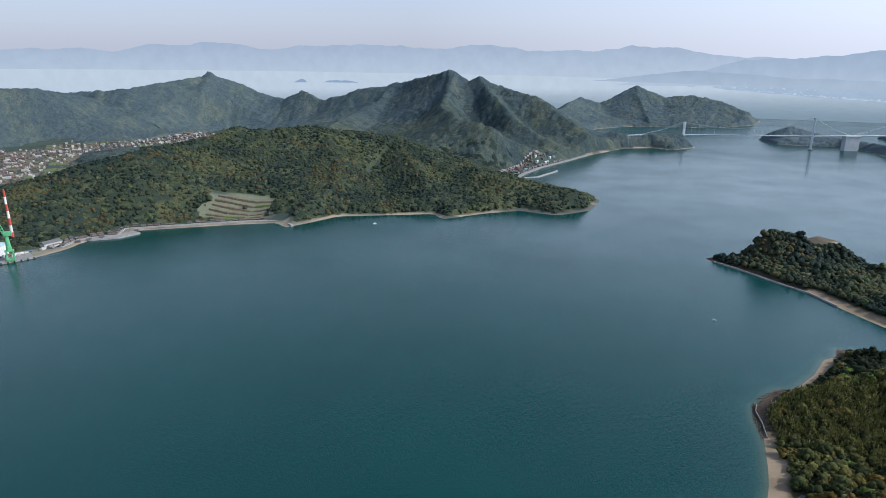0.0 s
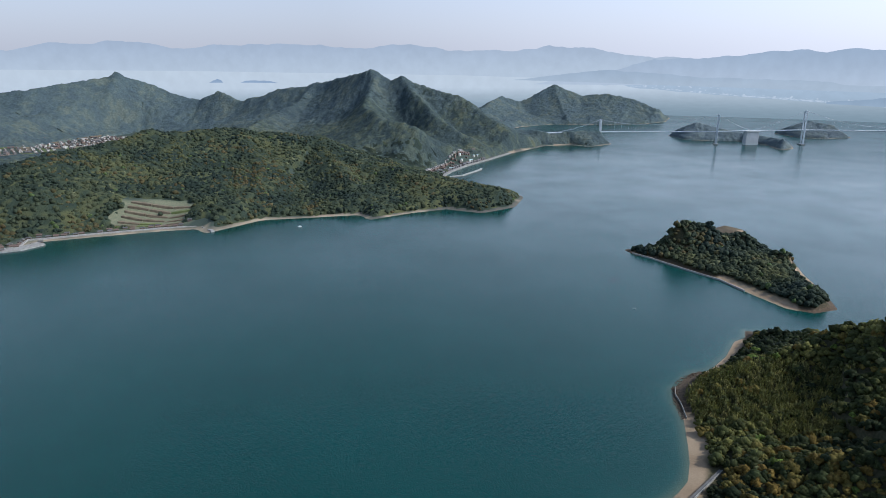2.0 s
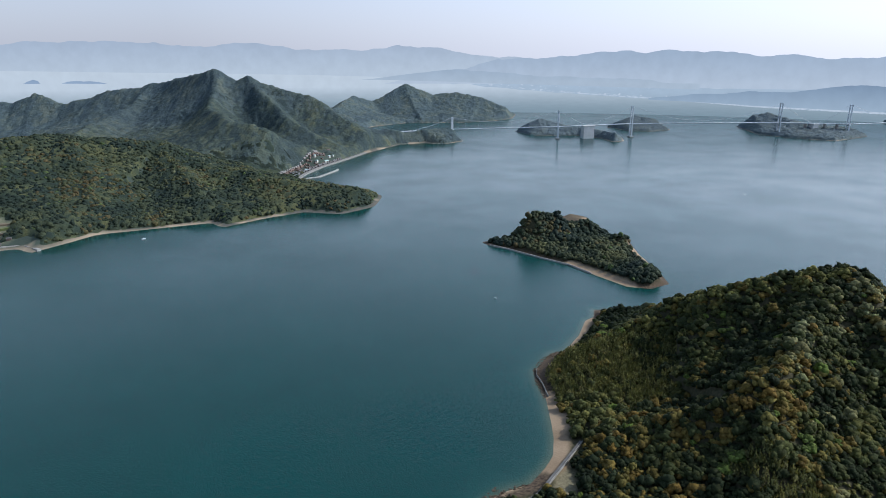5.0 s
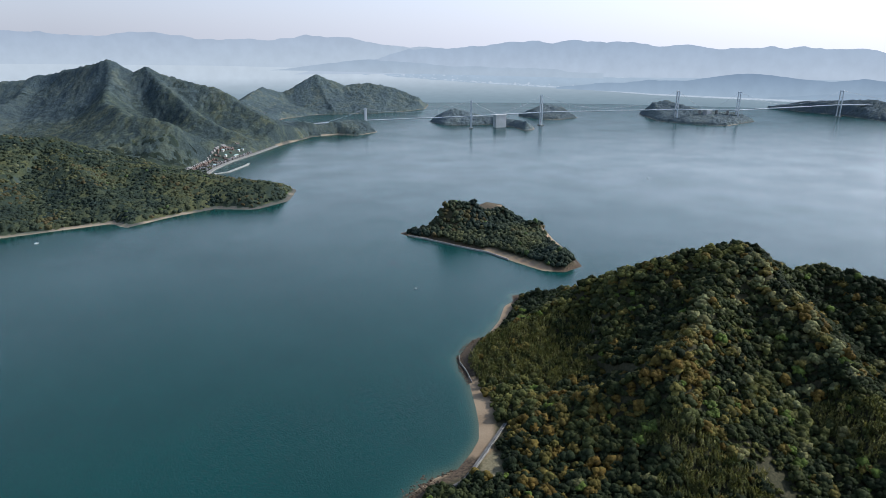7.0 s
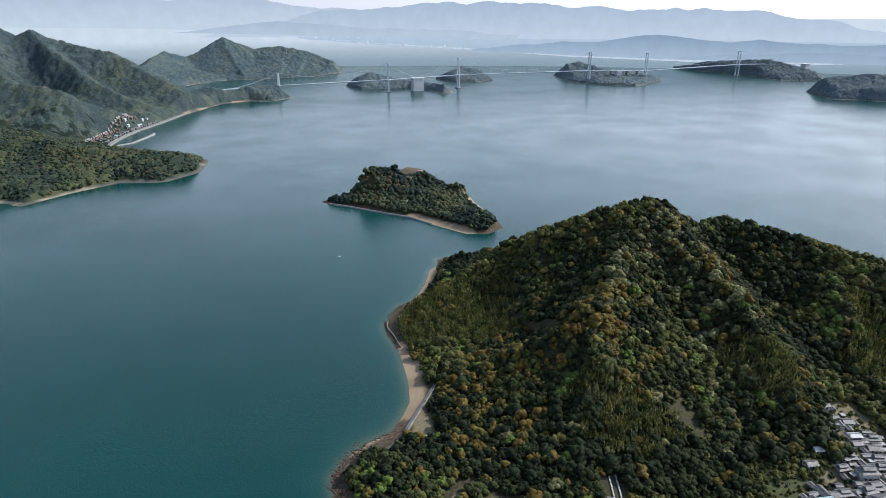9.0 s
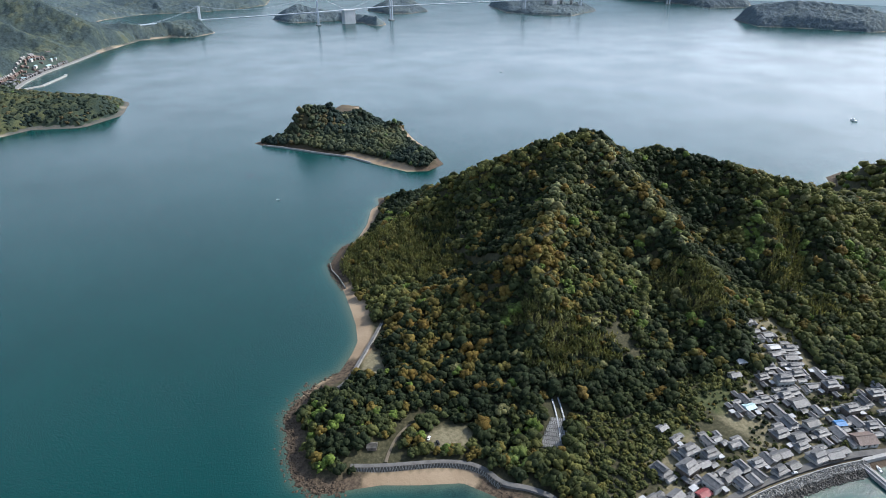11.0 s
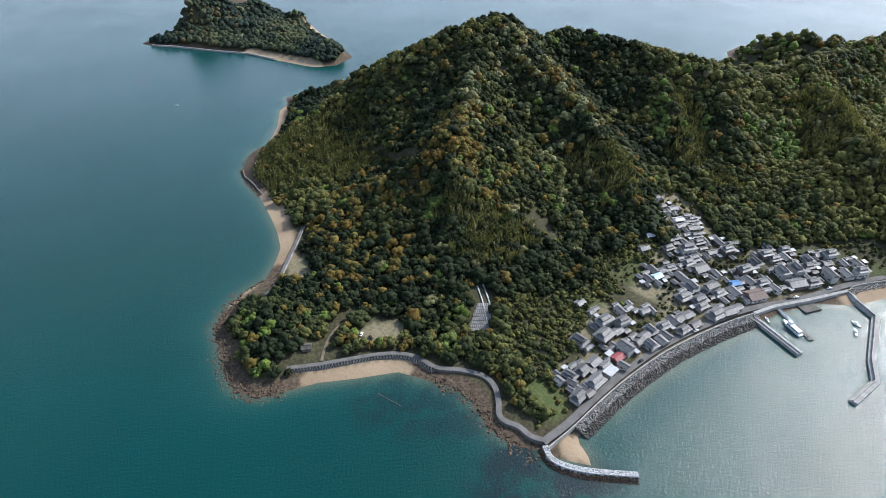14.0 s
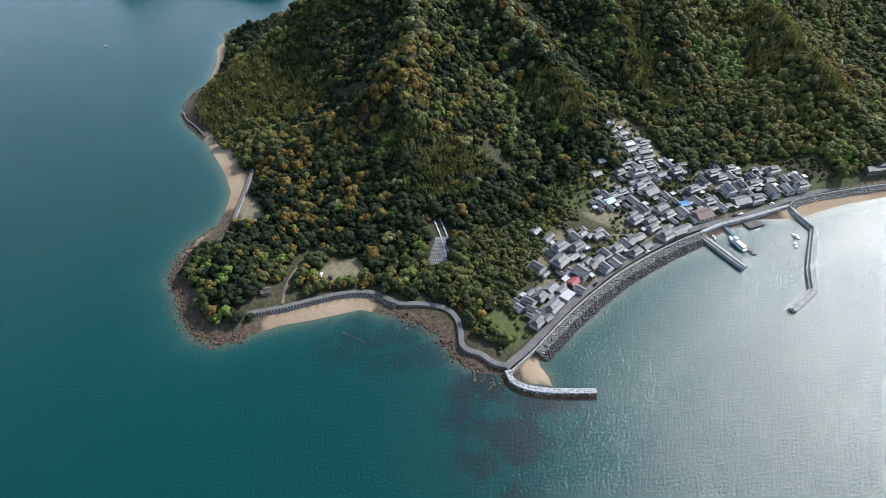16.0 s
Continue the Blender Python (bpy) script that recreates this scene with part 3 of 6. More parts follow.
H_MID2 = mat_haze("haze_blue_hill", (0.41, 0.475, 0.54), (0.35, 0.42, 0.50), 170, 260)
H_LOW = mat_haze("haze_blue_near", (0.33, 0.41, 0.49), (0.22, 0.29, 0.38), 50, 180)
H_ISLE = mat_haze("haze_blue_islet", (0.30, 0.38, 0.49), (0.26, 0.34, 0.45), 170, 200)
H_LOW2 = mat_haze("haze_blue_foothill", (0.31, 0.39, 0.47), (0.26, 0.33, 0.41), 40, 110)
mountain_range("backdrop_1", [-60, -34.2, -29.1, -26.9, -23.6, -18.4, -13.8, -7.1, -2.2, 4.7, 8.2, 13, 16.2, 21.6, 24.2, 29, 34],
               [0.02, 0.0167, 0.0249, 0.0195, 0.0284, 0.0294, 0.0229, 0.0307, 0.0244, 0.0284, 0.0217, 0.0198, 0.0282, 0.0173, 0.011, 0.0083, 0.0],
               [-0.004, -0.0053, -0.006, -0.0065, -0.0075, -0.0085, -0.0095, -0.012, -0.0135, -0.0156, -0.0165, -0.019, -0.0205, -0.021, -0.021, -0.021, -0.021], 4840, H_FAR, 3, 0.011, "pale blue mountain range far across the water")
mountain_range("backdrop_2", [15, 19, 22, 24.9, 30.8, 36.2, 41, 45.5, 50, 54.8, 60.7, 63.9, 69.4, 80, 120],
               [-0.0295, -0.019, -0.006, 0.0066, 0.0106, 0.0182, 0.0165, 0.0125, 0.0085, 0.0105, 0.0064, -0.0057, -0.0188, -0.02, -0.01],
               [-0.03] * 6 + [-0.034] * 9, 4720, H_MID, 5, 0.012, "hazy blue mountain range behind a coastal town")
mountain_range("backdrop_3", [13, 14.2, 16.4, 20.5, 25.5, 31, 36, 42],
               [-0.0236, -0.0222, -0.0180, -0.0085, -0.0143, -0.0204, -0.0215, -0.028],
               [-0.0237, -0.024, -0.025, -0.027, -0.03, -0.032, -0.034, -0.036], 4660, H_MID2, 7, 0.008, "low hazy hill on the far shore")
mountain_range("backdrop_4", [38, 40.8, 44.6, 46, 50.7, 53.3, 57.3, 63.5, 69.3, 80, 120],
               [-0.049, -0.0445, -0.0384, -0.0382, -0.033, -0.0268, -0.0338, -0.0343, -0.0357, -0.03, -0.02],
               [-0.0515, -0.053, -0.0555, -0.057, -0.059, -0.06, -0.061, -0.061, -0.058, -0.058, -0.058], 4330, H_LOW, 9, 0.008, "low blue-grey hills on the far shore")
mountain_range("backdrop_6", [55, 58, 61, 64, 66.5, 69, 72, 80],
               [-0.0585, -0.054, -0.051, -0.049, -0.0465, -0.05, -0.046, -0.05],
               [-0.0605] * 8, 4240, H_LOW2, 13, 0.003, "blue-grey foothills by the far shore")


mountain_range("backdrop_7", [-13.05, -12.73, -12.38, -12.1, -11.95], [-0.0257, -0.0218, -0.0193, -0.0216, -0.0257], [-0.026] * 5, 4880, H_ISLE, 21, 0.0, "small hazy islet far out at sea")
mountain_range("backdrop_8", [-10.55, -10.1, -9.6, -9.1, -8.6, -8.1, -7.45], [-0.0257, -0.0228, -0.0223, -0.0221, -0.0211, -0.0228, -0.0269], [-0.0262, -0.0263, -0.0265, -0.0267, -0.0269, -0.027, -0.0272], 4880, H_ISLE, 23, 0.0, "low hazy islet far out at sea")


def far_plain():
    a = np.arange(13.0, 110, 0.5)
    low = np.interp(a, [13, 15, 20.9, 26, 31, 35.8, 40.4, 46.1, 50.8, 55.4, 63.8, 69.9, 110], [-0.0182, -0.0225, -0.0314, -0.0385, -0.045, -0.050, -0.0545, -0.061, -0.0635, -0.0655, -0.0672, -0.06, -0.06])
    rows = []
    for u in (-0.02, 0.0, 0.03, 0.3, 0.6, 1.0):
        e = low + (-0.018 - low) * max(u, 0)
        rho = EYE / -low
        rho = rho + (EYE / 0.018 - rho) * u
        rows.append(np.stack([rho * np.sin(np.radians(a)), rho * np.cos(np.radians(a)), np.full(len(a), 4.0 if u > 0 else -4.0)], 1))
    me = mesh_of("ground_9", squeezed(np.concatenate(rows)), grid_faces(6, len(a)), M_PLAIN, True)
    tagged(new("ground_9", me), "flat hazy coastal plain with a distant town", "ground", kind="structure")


# the plain gives off no light itself; its glow carries the haze
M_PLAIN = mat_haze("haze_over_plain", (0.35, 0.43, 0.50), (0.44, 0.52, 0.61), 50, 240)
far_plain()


# ---- woods ----
def icosphere(level):
    bm = bmesh.new()
    bmesh.ops.create_icosphere(bm, subdivisions=level, radius=1)
    v, f = np.array([tuple(p.co) for p in bm.verts]), np.array([[p.index for p in q.verts] for q in bm.faces])
    bm.free()
    return v, f


def crown_proto(rng, leaves, boughs=7):
    """A crown of separate bulging boughs with leaf tufts standing off them: corners and triangles, about 1 in radius, base at 0."""
    v0, f0 = icosphere(1)
    places, tris, count = [], [], 0
    for k in range(boughs):
        a, t = k * 2.4 + rng.uniform(-0.4, 0.4), math.sqrt((k + 0.3) / boughs)
        r = rng.uniform(0.40, 0.62) if boughs > 3 else rng.uniform(0.55, 0.75)
        c = np.array([0.72 * t * math.cos(a), 0.72 * t * math.sin(a), 0.85 - 0.55 * t * t + rng.uniform(-0.12, 0.12)])
        if boughs <= 3:
            c = c * np.array([0.6, 0.6, 0.7])
        turn = np.array(Euler(rng.uniform(0, 6.3, 3)).to_matrix())
        v = (v0 @ turn) * (1 + rng.normal(size=(len(v0), 1)) * 0.25) * r * np.array([1, 1, 0.85]) + c
        places.append(v)
        tris.append(f0 + count)
        count += len(v)
    if leaves:
        p = np.concatenate(places)
        fs = np.concatenate(tris)
        pick = rng.integers(0, len(fs), leaves)
        p = (p[fs[pick]] * rng.dirichlet((1, 1, 1), leaves)[:, :, None]).sum(1)
        nrm = p - np.array([0, 0, 0.2])
        nrm /= np.linalg.norm(nrm, axis=1)[:, None]
        p = p + nrm * rng.uniform(-0.03, 0.16, leaves)[:, None]
        u = np.cross(nrm, rng.normal(size=(leaves, 3)))
        u /= np.linalg.norm(u, axis=1)[:, None]
        w2 = np.cross(nrm, u) + nrm * rng.uniform(-0.5, 0.5, leaves)[:, None]
        s = rng.uniform(0.08, 0.17, leaves)[:, None]
        places.append(np.stack([p - u * s * 0.7 - w2 * s, p + u * s * 0.8 - w2 * s * 0.6, p + w2 * s * 1.1 + u * s * 0.1], 1).reshape(-1, 3))
        tris.append(np.arange(leaves * 3).reshape(-1, 3) + count)
    return np.concatenate(places), np.concatenate(tris)


def bamboo_proto(rng, stems):
    """A clump of leaning bamboo plumes."""
    places, tris, count = [], [], 0
    for _ in range(stems):
        a, r = rng.uniform(0, 6.3), rng.uniform(0, 0.8)
        x, y, h = r * math.cos(a), r * math.sin(a), rng.uniform(1.1, 1.8)
        lean = rng.normal(size=2) * 0.22
        for k in range(7):
            t = 0.25 + 0.75 * k / 6
            c = np.array([x + lean[0] * t * t, y + lean[1] * t * t, h * t])
            wd = 0.44 * (1.2 - t)
            b = rng.uniform(0, 6.3)
            out, side = np.array([math.cos(b), math.sin(b), 0.0]), np.array([-math.sin(b), math.cos(b), 0.0]) * wd * 0.7
            places.append(np.array([c + out * wd * 1.2 - np.array([0, 0, 0.16]), c - side + np.array([0, 0, 0.2]), c + side + np.array([0, 0, 0.2])]))
            tris.append(np.array([[0, 1, 2]]) + count)
            count += 3
    return np.concatenate(places), np.concatenate(tris)


def scattered(protos, rng, x, y, z, size, tint):
    """Many crowns as one array of corners and triangles, each turned, sized and tinted for itself."""
    vs, fs, ts, count = [], [], [], 0
    kind = rng.integers(0, len(protos), len(x))
    for k, (pv, pf) in enumerate(protos):
        i = np.where(kind == k)[0]
        if not len(i):
            continue
        a = rng.uniform(0, 6.283, len(i))
        c, s = np.cos(a), np.sin(a)
        q = np.stack([pv[None, :, 0] * c[:, None] - pv[None, :, 1] * s[:, None], pv[None, :, 0] * s[:, None] + pv[None, :, 1] * c[:, None], np.repeat(pv[None, :, 2], len(i), 0)], 2)
        q = q * size[i][:, None, None]
        q[:, :, 2] *= rng.uniform(0.85, 1.25, len(i))[:, None]
        q = q + np.stack([x[i], y[i], z[i]], 1)[:, None]
        vs.append(q.reshape(-1, 3))
        fs.append((pf[None] + (np.arange(len(i)) * len(pv))[:, None, None] + count).reshape(-1, 3))
        ts.append(np.repeat(tint[i], len(pv)))
        count += len(i) * len(pv)
    return np.concatenate(vs), np.concatenate(fs), np.concatenate(ts)


def jittered(x0, x1, y0, y1, gap, rng):
    gx, gy = np.meshgrid(np.arange(x0, x1, gap), np.arange(y0, y1, gap), indexing="ij")
    n = gx.size
    return gx.ravel() + rng.uniform(-0.55, 0.55, n) * gap, gy.ravel() + rng.uniform(-0.55, 0.55, n) * gap


def species(x, y, rng, seed):
    """Tint by stands: dark evergreens, olive, golden-brown new leaves, and a few fresh green trees."""
    stand = fbm(x, y, 55, 3, seed)
    t = np.clip(0.28 + 1.3 * (stand - 0.45) + rng.normal(size=len(x)) * 0.06, 0.0, 0.7)
    gold = fbm(x, y, 60, 3, seed + 20) + rng.normal(size=len(x)) * 0.12
    t = np.where(gold > 0.76, 0.72 + rng.uniform(0, 0.14, len(x)), t)
    u = rng.uniform(size=len(x))
    return np.where(u > 0.985, 1.0, np.where(u < 0.012, 0.92, t))


rng = np.random.default_rng(4)
BROAD = [crown_proto(rng, 44, 6) for _ in range(8)]
BROAD_FAR = [crown_proto(rng, 6, 3) for _ in range(5)]
BAMBOO = [bamboo_proto(rng, 9) for _ in range(4)]

VILLAGE = [(222, 102), (262, 98), (300, 92), (340, 83), (380, 66), (408, 52), (445, 26), (490, 2), (525, -25), (545, 0), (520, 30), (485, 60), (460, 85), (500, 125), (505, 160), (470, 160), (440, 125), (400, 130), (375, 150), (355, 125), (330, 140), (290, 125), (262, 125), (235, 112)]
CLEARED = [([(216, 230), (206, 240)], 12), ([(224, 347), (216, 328)], 11), ([(231, 113), (240, 124)], 8), ([(257, 185), (274, 196), (284, 204)], 8.5), ([(192, 222), (204, 205), (207, 188), (217, 172), (224, 154), (215, 138), (206, 128), (208, 118), (206, 103)], 7), ([(150, 258), (162, 245), (180, 231), (192, 222)], 7), ([(206, 100), (226, 98), (262, 94), (297, 87), (334, 77), (371, 62), (401, 47), (435, 23), (476, 0), (509, -24), (547, -60)], 11)]
CLEARED += [([(259, 377), (216, 346), (184, 329)], 6), ([(150, 240), (170, 222), (196, 204)], 12), ([(205, 168), (203, 140), (198, 112)], 9), ([(258, 420), (240, 385)], 12), ([(166, 260), (160, 254)], 6), ([(208, 268), (199, 262), (190, 260), (181, 256), (172, 250)], 4.5), ([(382, 222), (377, 206)], 6)]
BAMBOO_AT = [([(300, 470), (335, 482), (372, 462), (348, 425)], 38), ([(328, 270), (345, 244), (358, 215)], 20), ([(302, 242), (328, 206)], 15), ([(470, 234), (470, 205), (455, 185)], 17), ([(614, 202), (580, 170), (556, 174)], 17), ([(548, 133), (545, 112)], 13), ([(640, 60), (690, 100)], 22), ([(695, 92), (650, 50), (622, 12)], 18)]
# where the golden new leaves, the pale grey-green trees, the dark evergreens and the light crest trees stand
GOLD_AT = [([(415, 325), (373, 309), (342, 322), (315, 348), (289, 357), (266, 344), (269, 320), (274, 292)], 34), ([(373, 309), (369, 274), (366, 253)], 22), ([(548, 380), (530, 334), (529, 299), (510, 250)], 14), ([(428, 269), (407, 266)], 16), ([(700, 20), (640, -10)], 30), ([(700, 110), (714, 56)], 30)]
PALE_AT = [([(533, 351), (502, 290), (489, 250), (476, 259)], 34), ([(486, 376), (419, 317)], 20), ([(624, 140), (642, 107), (619, 96)], 30)]
# dark evergreens, with the hillside's shade also put into their tint
DARK_AT = [([(445, 585), (425, 560)], 40), ([(330, 215), (290, 255), (250, 275), (240, 320)], 62), ([(423, 382), (379, 378), (348, 377)], 24), ([(640, 310), (600, 330), (560, 270), (530, 205)], 40), ([(420, 290), (400, 253)], 16), ([(160, 300), (150, 270)], 24)]
# light trees, with the sunlit band of the crest also put into their tint
LIGHT_AT = [([(540, 392), (499, 414), (477, 435), (453, 456), (445, 490), (414, 496), (390, 506)], 11), ([(560, 250), (585, 215), (567, 195)], 14)]
FRESH_AT = [(439, 414, 7), (329, 282, 7), (318, 284, 7), (374, 272, 7), (585, 215, 10), (567, 200, 10), (624, 135, 12), (619, 96, 14), (642, 107, 10), (597, 172, 9), (228, 190, 7), (264, 154, 8), (155, 290, 5), (156, 307, 5), (231, 186, 6)]
BACK_SLOPE = [(445, 602), (482, 474), (560, 414), (645, 362), (668, 268), (692, 198), (765, 138), (900, 90), (1030, 70)] + NEAR_BACK[5:]


SCRUB = [(288, 194), (312, 172), (335, 150), (300, 128), (264, 132), (246, 138), (250, 156), (272, 172)]
TREE_KINDS = [(0.05, "dark evergreen broadleaf tree on the headland"), (0.3, "green broadleaf tree on the headland"), (0.55, "olive-green broadleaf tree near the shore"), (0.8, "golden-brown broadleaf tree near the shore"), (1.0, "fresh yellow-green tree near the shore")]


def trunk_mesh(r):
    """A tapered trunk with three limbs, for a crown of radius 1."""
    bm = bmesh.new()
    for a, lean, z0, z1, r0, r1 in ((0, 0, -0.25, 0.9, 0.11, 0.05), (r.uniform(0, 2), 0.5, 0.3, 0.9, 0.05, 0.02), (r.uniform(2, 4), 0.55, 0.35, 0.85, 0.05, 0.02), (r.uniform(4, 6), 0.45, 0.4, 0.95, 0.045, 0.02)):
        ring = []
        for z, rad in ((z0, r0), (z1, r1)):
            off = lean * (z - z0)
            ring.append([bm.verts.new((math.cos(a) * off + rad * math.cos(k * 1.0472), math.sin(a) * off + rad * math.sin(k * 1.0472), z)) for k in range(6)])
        for k in range(6):
            bm.faces.new((ring[0][k], ring[0][(k + 1) % 6], ring[1][(k + 1) % 6], ring[1][k]))
        bm.faces.new(ring[1])
    me = bpy.data.meshes.new("trunk")
    bm.to_mesh(me)
    bm.free()
    me.materials.append(M_BARK)
    return me


def near_tints(x, y, rng):
    """Tint of each tree of the near island, by its stand, with sun and shade put in."""
    n = len(x)
    wx, wy = x + 30 * (fbm(x, y, 26, 2, 61) - 0.5), y + 30 * (fbm(x, y, 26, 2, 62) - 0.5)
    t = np.clip(0.34 + 1.1 * (fbm(x, y, 50, 3, 60) - 0.5) + rng.normal(size=n) * 0.13, 0.04, 0.68)
    # eastern slope: lighter trees, their tint raised further for sunlight and haze
    sunny = step(560, 640, x - 0.8 * (y - 120))
    t = np.minimum(t + 0.24 * sunny, 0.68)
    for line, reach in DARK_AT:
        t = t * (1 - 0.75 * step(reach, reach * 0.4, to_line(wx, wy, line)[0]))
    for line, reach in LIGHT_AT:
        near = rng.uniform(size=n) < 0.85 * step(reach, reach * 0.5, to_line(wx, wy, line)[0])
        t = np.where(near, 0.6 + 0.1 * rng.uniform(size=n), t)
    for line, reach in GOLD_AT:
        near = rng.uniform(size=n) < 0.1 + 0.5 * step(reach, reach * 0.3, to_line(wx, wy, line)[0]) - 0.085
        t = np.where(near, 0.73 + 0.13 * rng.uniform(size=n), t)
    for line, reach in PALE_AT:
        near = rng.uniform(size=n) < 0.32 * step(reach, reach * 0.3, to_line(wx, wy, line)[0])
        t = np.where(near, 0.90 + 0.04 * rng.uniform(size=n), t)
    u = rng.uniform(size=n)
    t = np.where(u < 0.02, 0.91, np.where(u > 0.984 - 0.03 * sunny, 1.0, t))
    for px, py, reach in FRESH_AT:
        t = np.where(np.hypot(x - px, y - py) < reach, 0.98 + 0.02 * rng.uniform(size=n), t)
    return t


def single_trees(x, y, z):
    r = random.Random(2)
    trunks = [trunk_mesh(r) for _ in range(3)]
    crowns = [[mesh_of("crown", v, f, M_LEAF, True, [("tint", np.full(len(v), t))]) for v, f in BROAD] for t, _ in TREE_KINDS]
    tint = near_tints(x, y, rng)
    for px, py, pz, t in zip(x, y, z, tint):
        k = int(np.argmin([abs(t - q[0]) for q in TREE_KINDS]))
        top = new("tree")
        for name, me in (("trunk", r.choice(trunks)), ("crown", r.choice(crowns[k]))):
            new(name, me).parent = top
        s = r.uniform(2.6, 4.8)
        top.matrix_world = Matrix.Translation((px, py, pz + s * 0.2)) @ Matrix.Rotation(r.uniform(0, 6.3), 4, "Z") @ Matrix.Diagonal((s, s, s * r.uniform(0.9, 1.3), 1))
        tagged(top, TREE_KINDS[k][1], "tree", "trees of the headland")


def near_woods():
    x, y = jittered(100, 1040, -180, 640, 4.9, rng)
    back = inside(x, y, BACK_SLOPE)
    some = ~back | (rng.uniform(size=len(x)) < 0.4)
    x, y, back = x[some], y[some], back[some]
    z, d = near_ground(x, y)
    keep = (d > 11) & ~inside(x, y, VILLAGE)
    for line, reach in CLEARED:
        keep &= to_line(x, y, line)[0] > reach
    x, y, z, d, back = x[keep], y[keep], z[keep], d[keep], back[keep]
    bam = np.zeros(len(x), bool)
    for line, reach in BAMBOO_AT:
        bam |= to_line(x, y, line)[0] + 44 * (fbm(x, y, 26, 3, 8) - 0.5) < reach
    bam &= rng.uniform(size=len(x)) < 0.85
    b = np.where(bam)[0]
    scrub = inside(x, y, SCRUB) | ((to_line(x, y, VILLAGE, True)[0] < 16) & (x < 425)) | (to_line(x, y, [(384, 236), (382, 222), (376, 198)])[0] < 11)
    v, f, t = scattered(BAMBOO, rng, x[b], y[b], z[b], rng.uniform(3.6, 5.4, len(b)), np.clip(0.45 + rng.normal(size=len(b)) * 0.24, 0, 1))
    tagged(new("bamboo_grove", mesh_of("bamboo_grove", v, f, M_BAMBOO, False, [("tint", t)])), "dense grove of pale olive bamboo plumes", "bamboo", kind="stuff")
    far = (~bam) & back
    single = (~bam) & (x < 232) & (y > 110)
    single &= np.cumsum(single) <= 300
    single_trees(x[single], y[single], z[single])
    for name, sel, protos in (("woods", (~bam) & ~far & ~single, BROAD), ("woods", far, BROAD_FAR)):
        i = np.where(sel)[0]
        size = (3.0 + 3.6 * rng.uniform(size=len(i)) ** 2.0) * np.where(d[i] < 25, 0.85, 1) * np.where(scrub[i], 0.5, 1) * np.where(back[i], 1.35, 1)
        tint = np.where(scrub[i], 0.35 + 0.4 * rng.uniform(size=len(i)), near_tints(x[i], y[i], rng))
        v, f, t = scattered(protos, rng, x[i], y[i], z[i] + size * 0.1, size, tint)
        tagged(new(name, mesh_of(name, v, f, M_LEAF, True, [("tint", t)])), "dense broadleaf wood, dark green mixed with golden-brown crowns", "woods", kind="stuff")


near_woods()


def shrubs():
    x, y = jittered(215, 560, -60, 240, 3.1, rng)
    z, d = near_ground(x, y)
    keep = (d > 9) & ~inside(x, y, VILLAGE) & (inside(x, y, SCRUB) | ((to_line(x, y, VILLAGE, True)[0] < 15) & (x < 425)))
    for line, reach in CLEARED:
        keep &= to_line(x, y, line)[0] > reach * 0.8
    keep &= rng.uniform(size=len(x)) < 0.8
    x, y, z = x[keep], y[keep], z[keep]
    size = 1.3 + 2.0 * rng.uniform(size=len(x)) ** 2
    v, f, t = scattered(BROAD_FAR, rng, x, y, z, size, 0.3 + 0.42 * rng.uniform(size=len(x)))
    tagged(new("shrubs", mesh_of("shrubs", v, f, M_LEAF, False, [("tint", t)])), "low olive scrub on the slope beside the village", "shrubs", kind="stuff")


shrubs()


def far_woods(name, ground, x0, x1, y0, y1, gap, size, mat, seed, keep_out=None, protos=None, label="dense wood covering the hills", dmin=11):
    x, y = jittered(x0, x1, y0, y1, gap, rng)
    z, d = ground(x, y)
    keep = d > dmin
    if keep_out is not None:
        keep &= ~keep_out(x, y, z)
    x, y, z = x[keep], y[keep], z[keep]
    s = rng.uniform(0.7, 1.3, len(x)) * size
    v, f, t = scattered(protos or BROAD_FAR, rng, x, y, z + s * 0.2, s, species(x, y, rng, seed))
    tagged(new(name, mesh_of(name, squeezed(v), f, mat, True, [("tint", t)])), label, "woods", kind="stuff")


def left_bare(x, y, z):
    q = to_line(x, y, LEFT_FLATS[0][0])[0] < 140 + 120 * (fbm(x, y, 160, 3, 7) - 0.5)
    q |= to_line(x, y, LEFT_FLATS[1][0])[0] < 230 + 120 * (fbm(x, y, 160, 3, 7) - 0.5)
    q |= to_line(x, y, [(170, 1760), (240, 1850), (330, 1950)])[0] < 34
    q |= to_line(x, y, LEFT_FRONT)[0] < 13
    q |= to_line(x, y, [(-475, 1225), (-380, 1225), (-370, 1270), (-465, 1270)])[0] < 22
    q |= to_line(x, y, LEFT_FRONT[4:11])[0] < 34
    q |= to_line(x, y, LEFT_FRONT[:5])[0] < 50
    return q


CLUMP = [crown_proto(rng, 4, 2) for _ in range(6)]


def pick(ix, iy, seed):
    return lattice(np.asarray(ix), np.asarray(iy), seed)


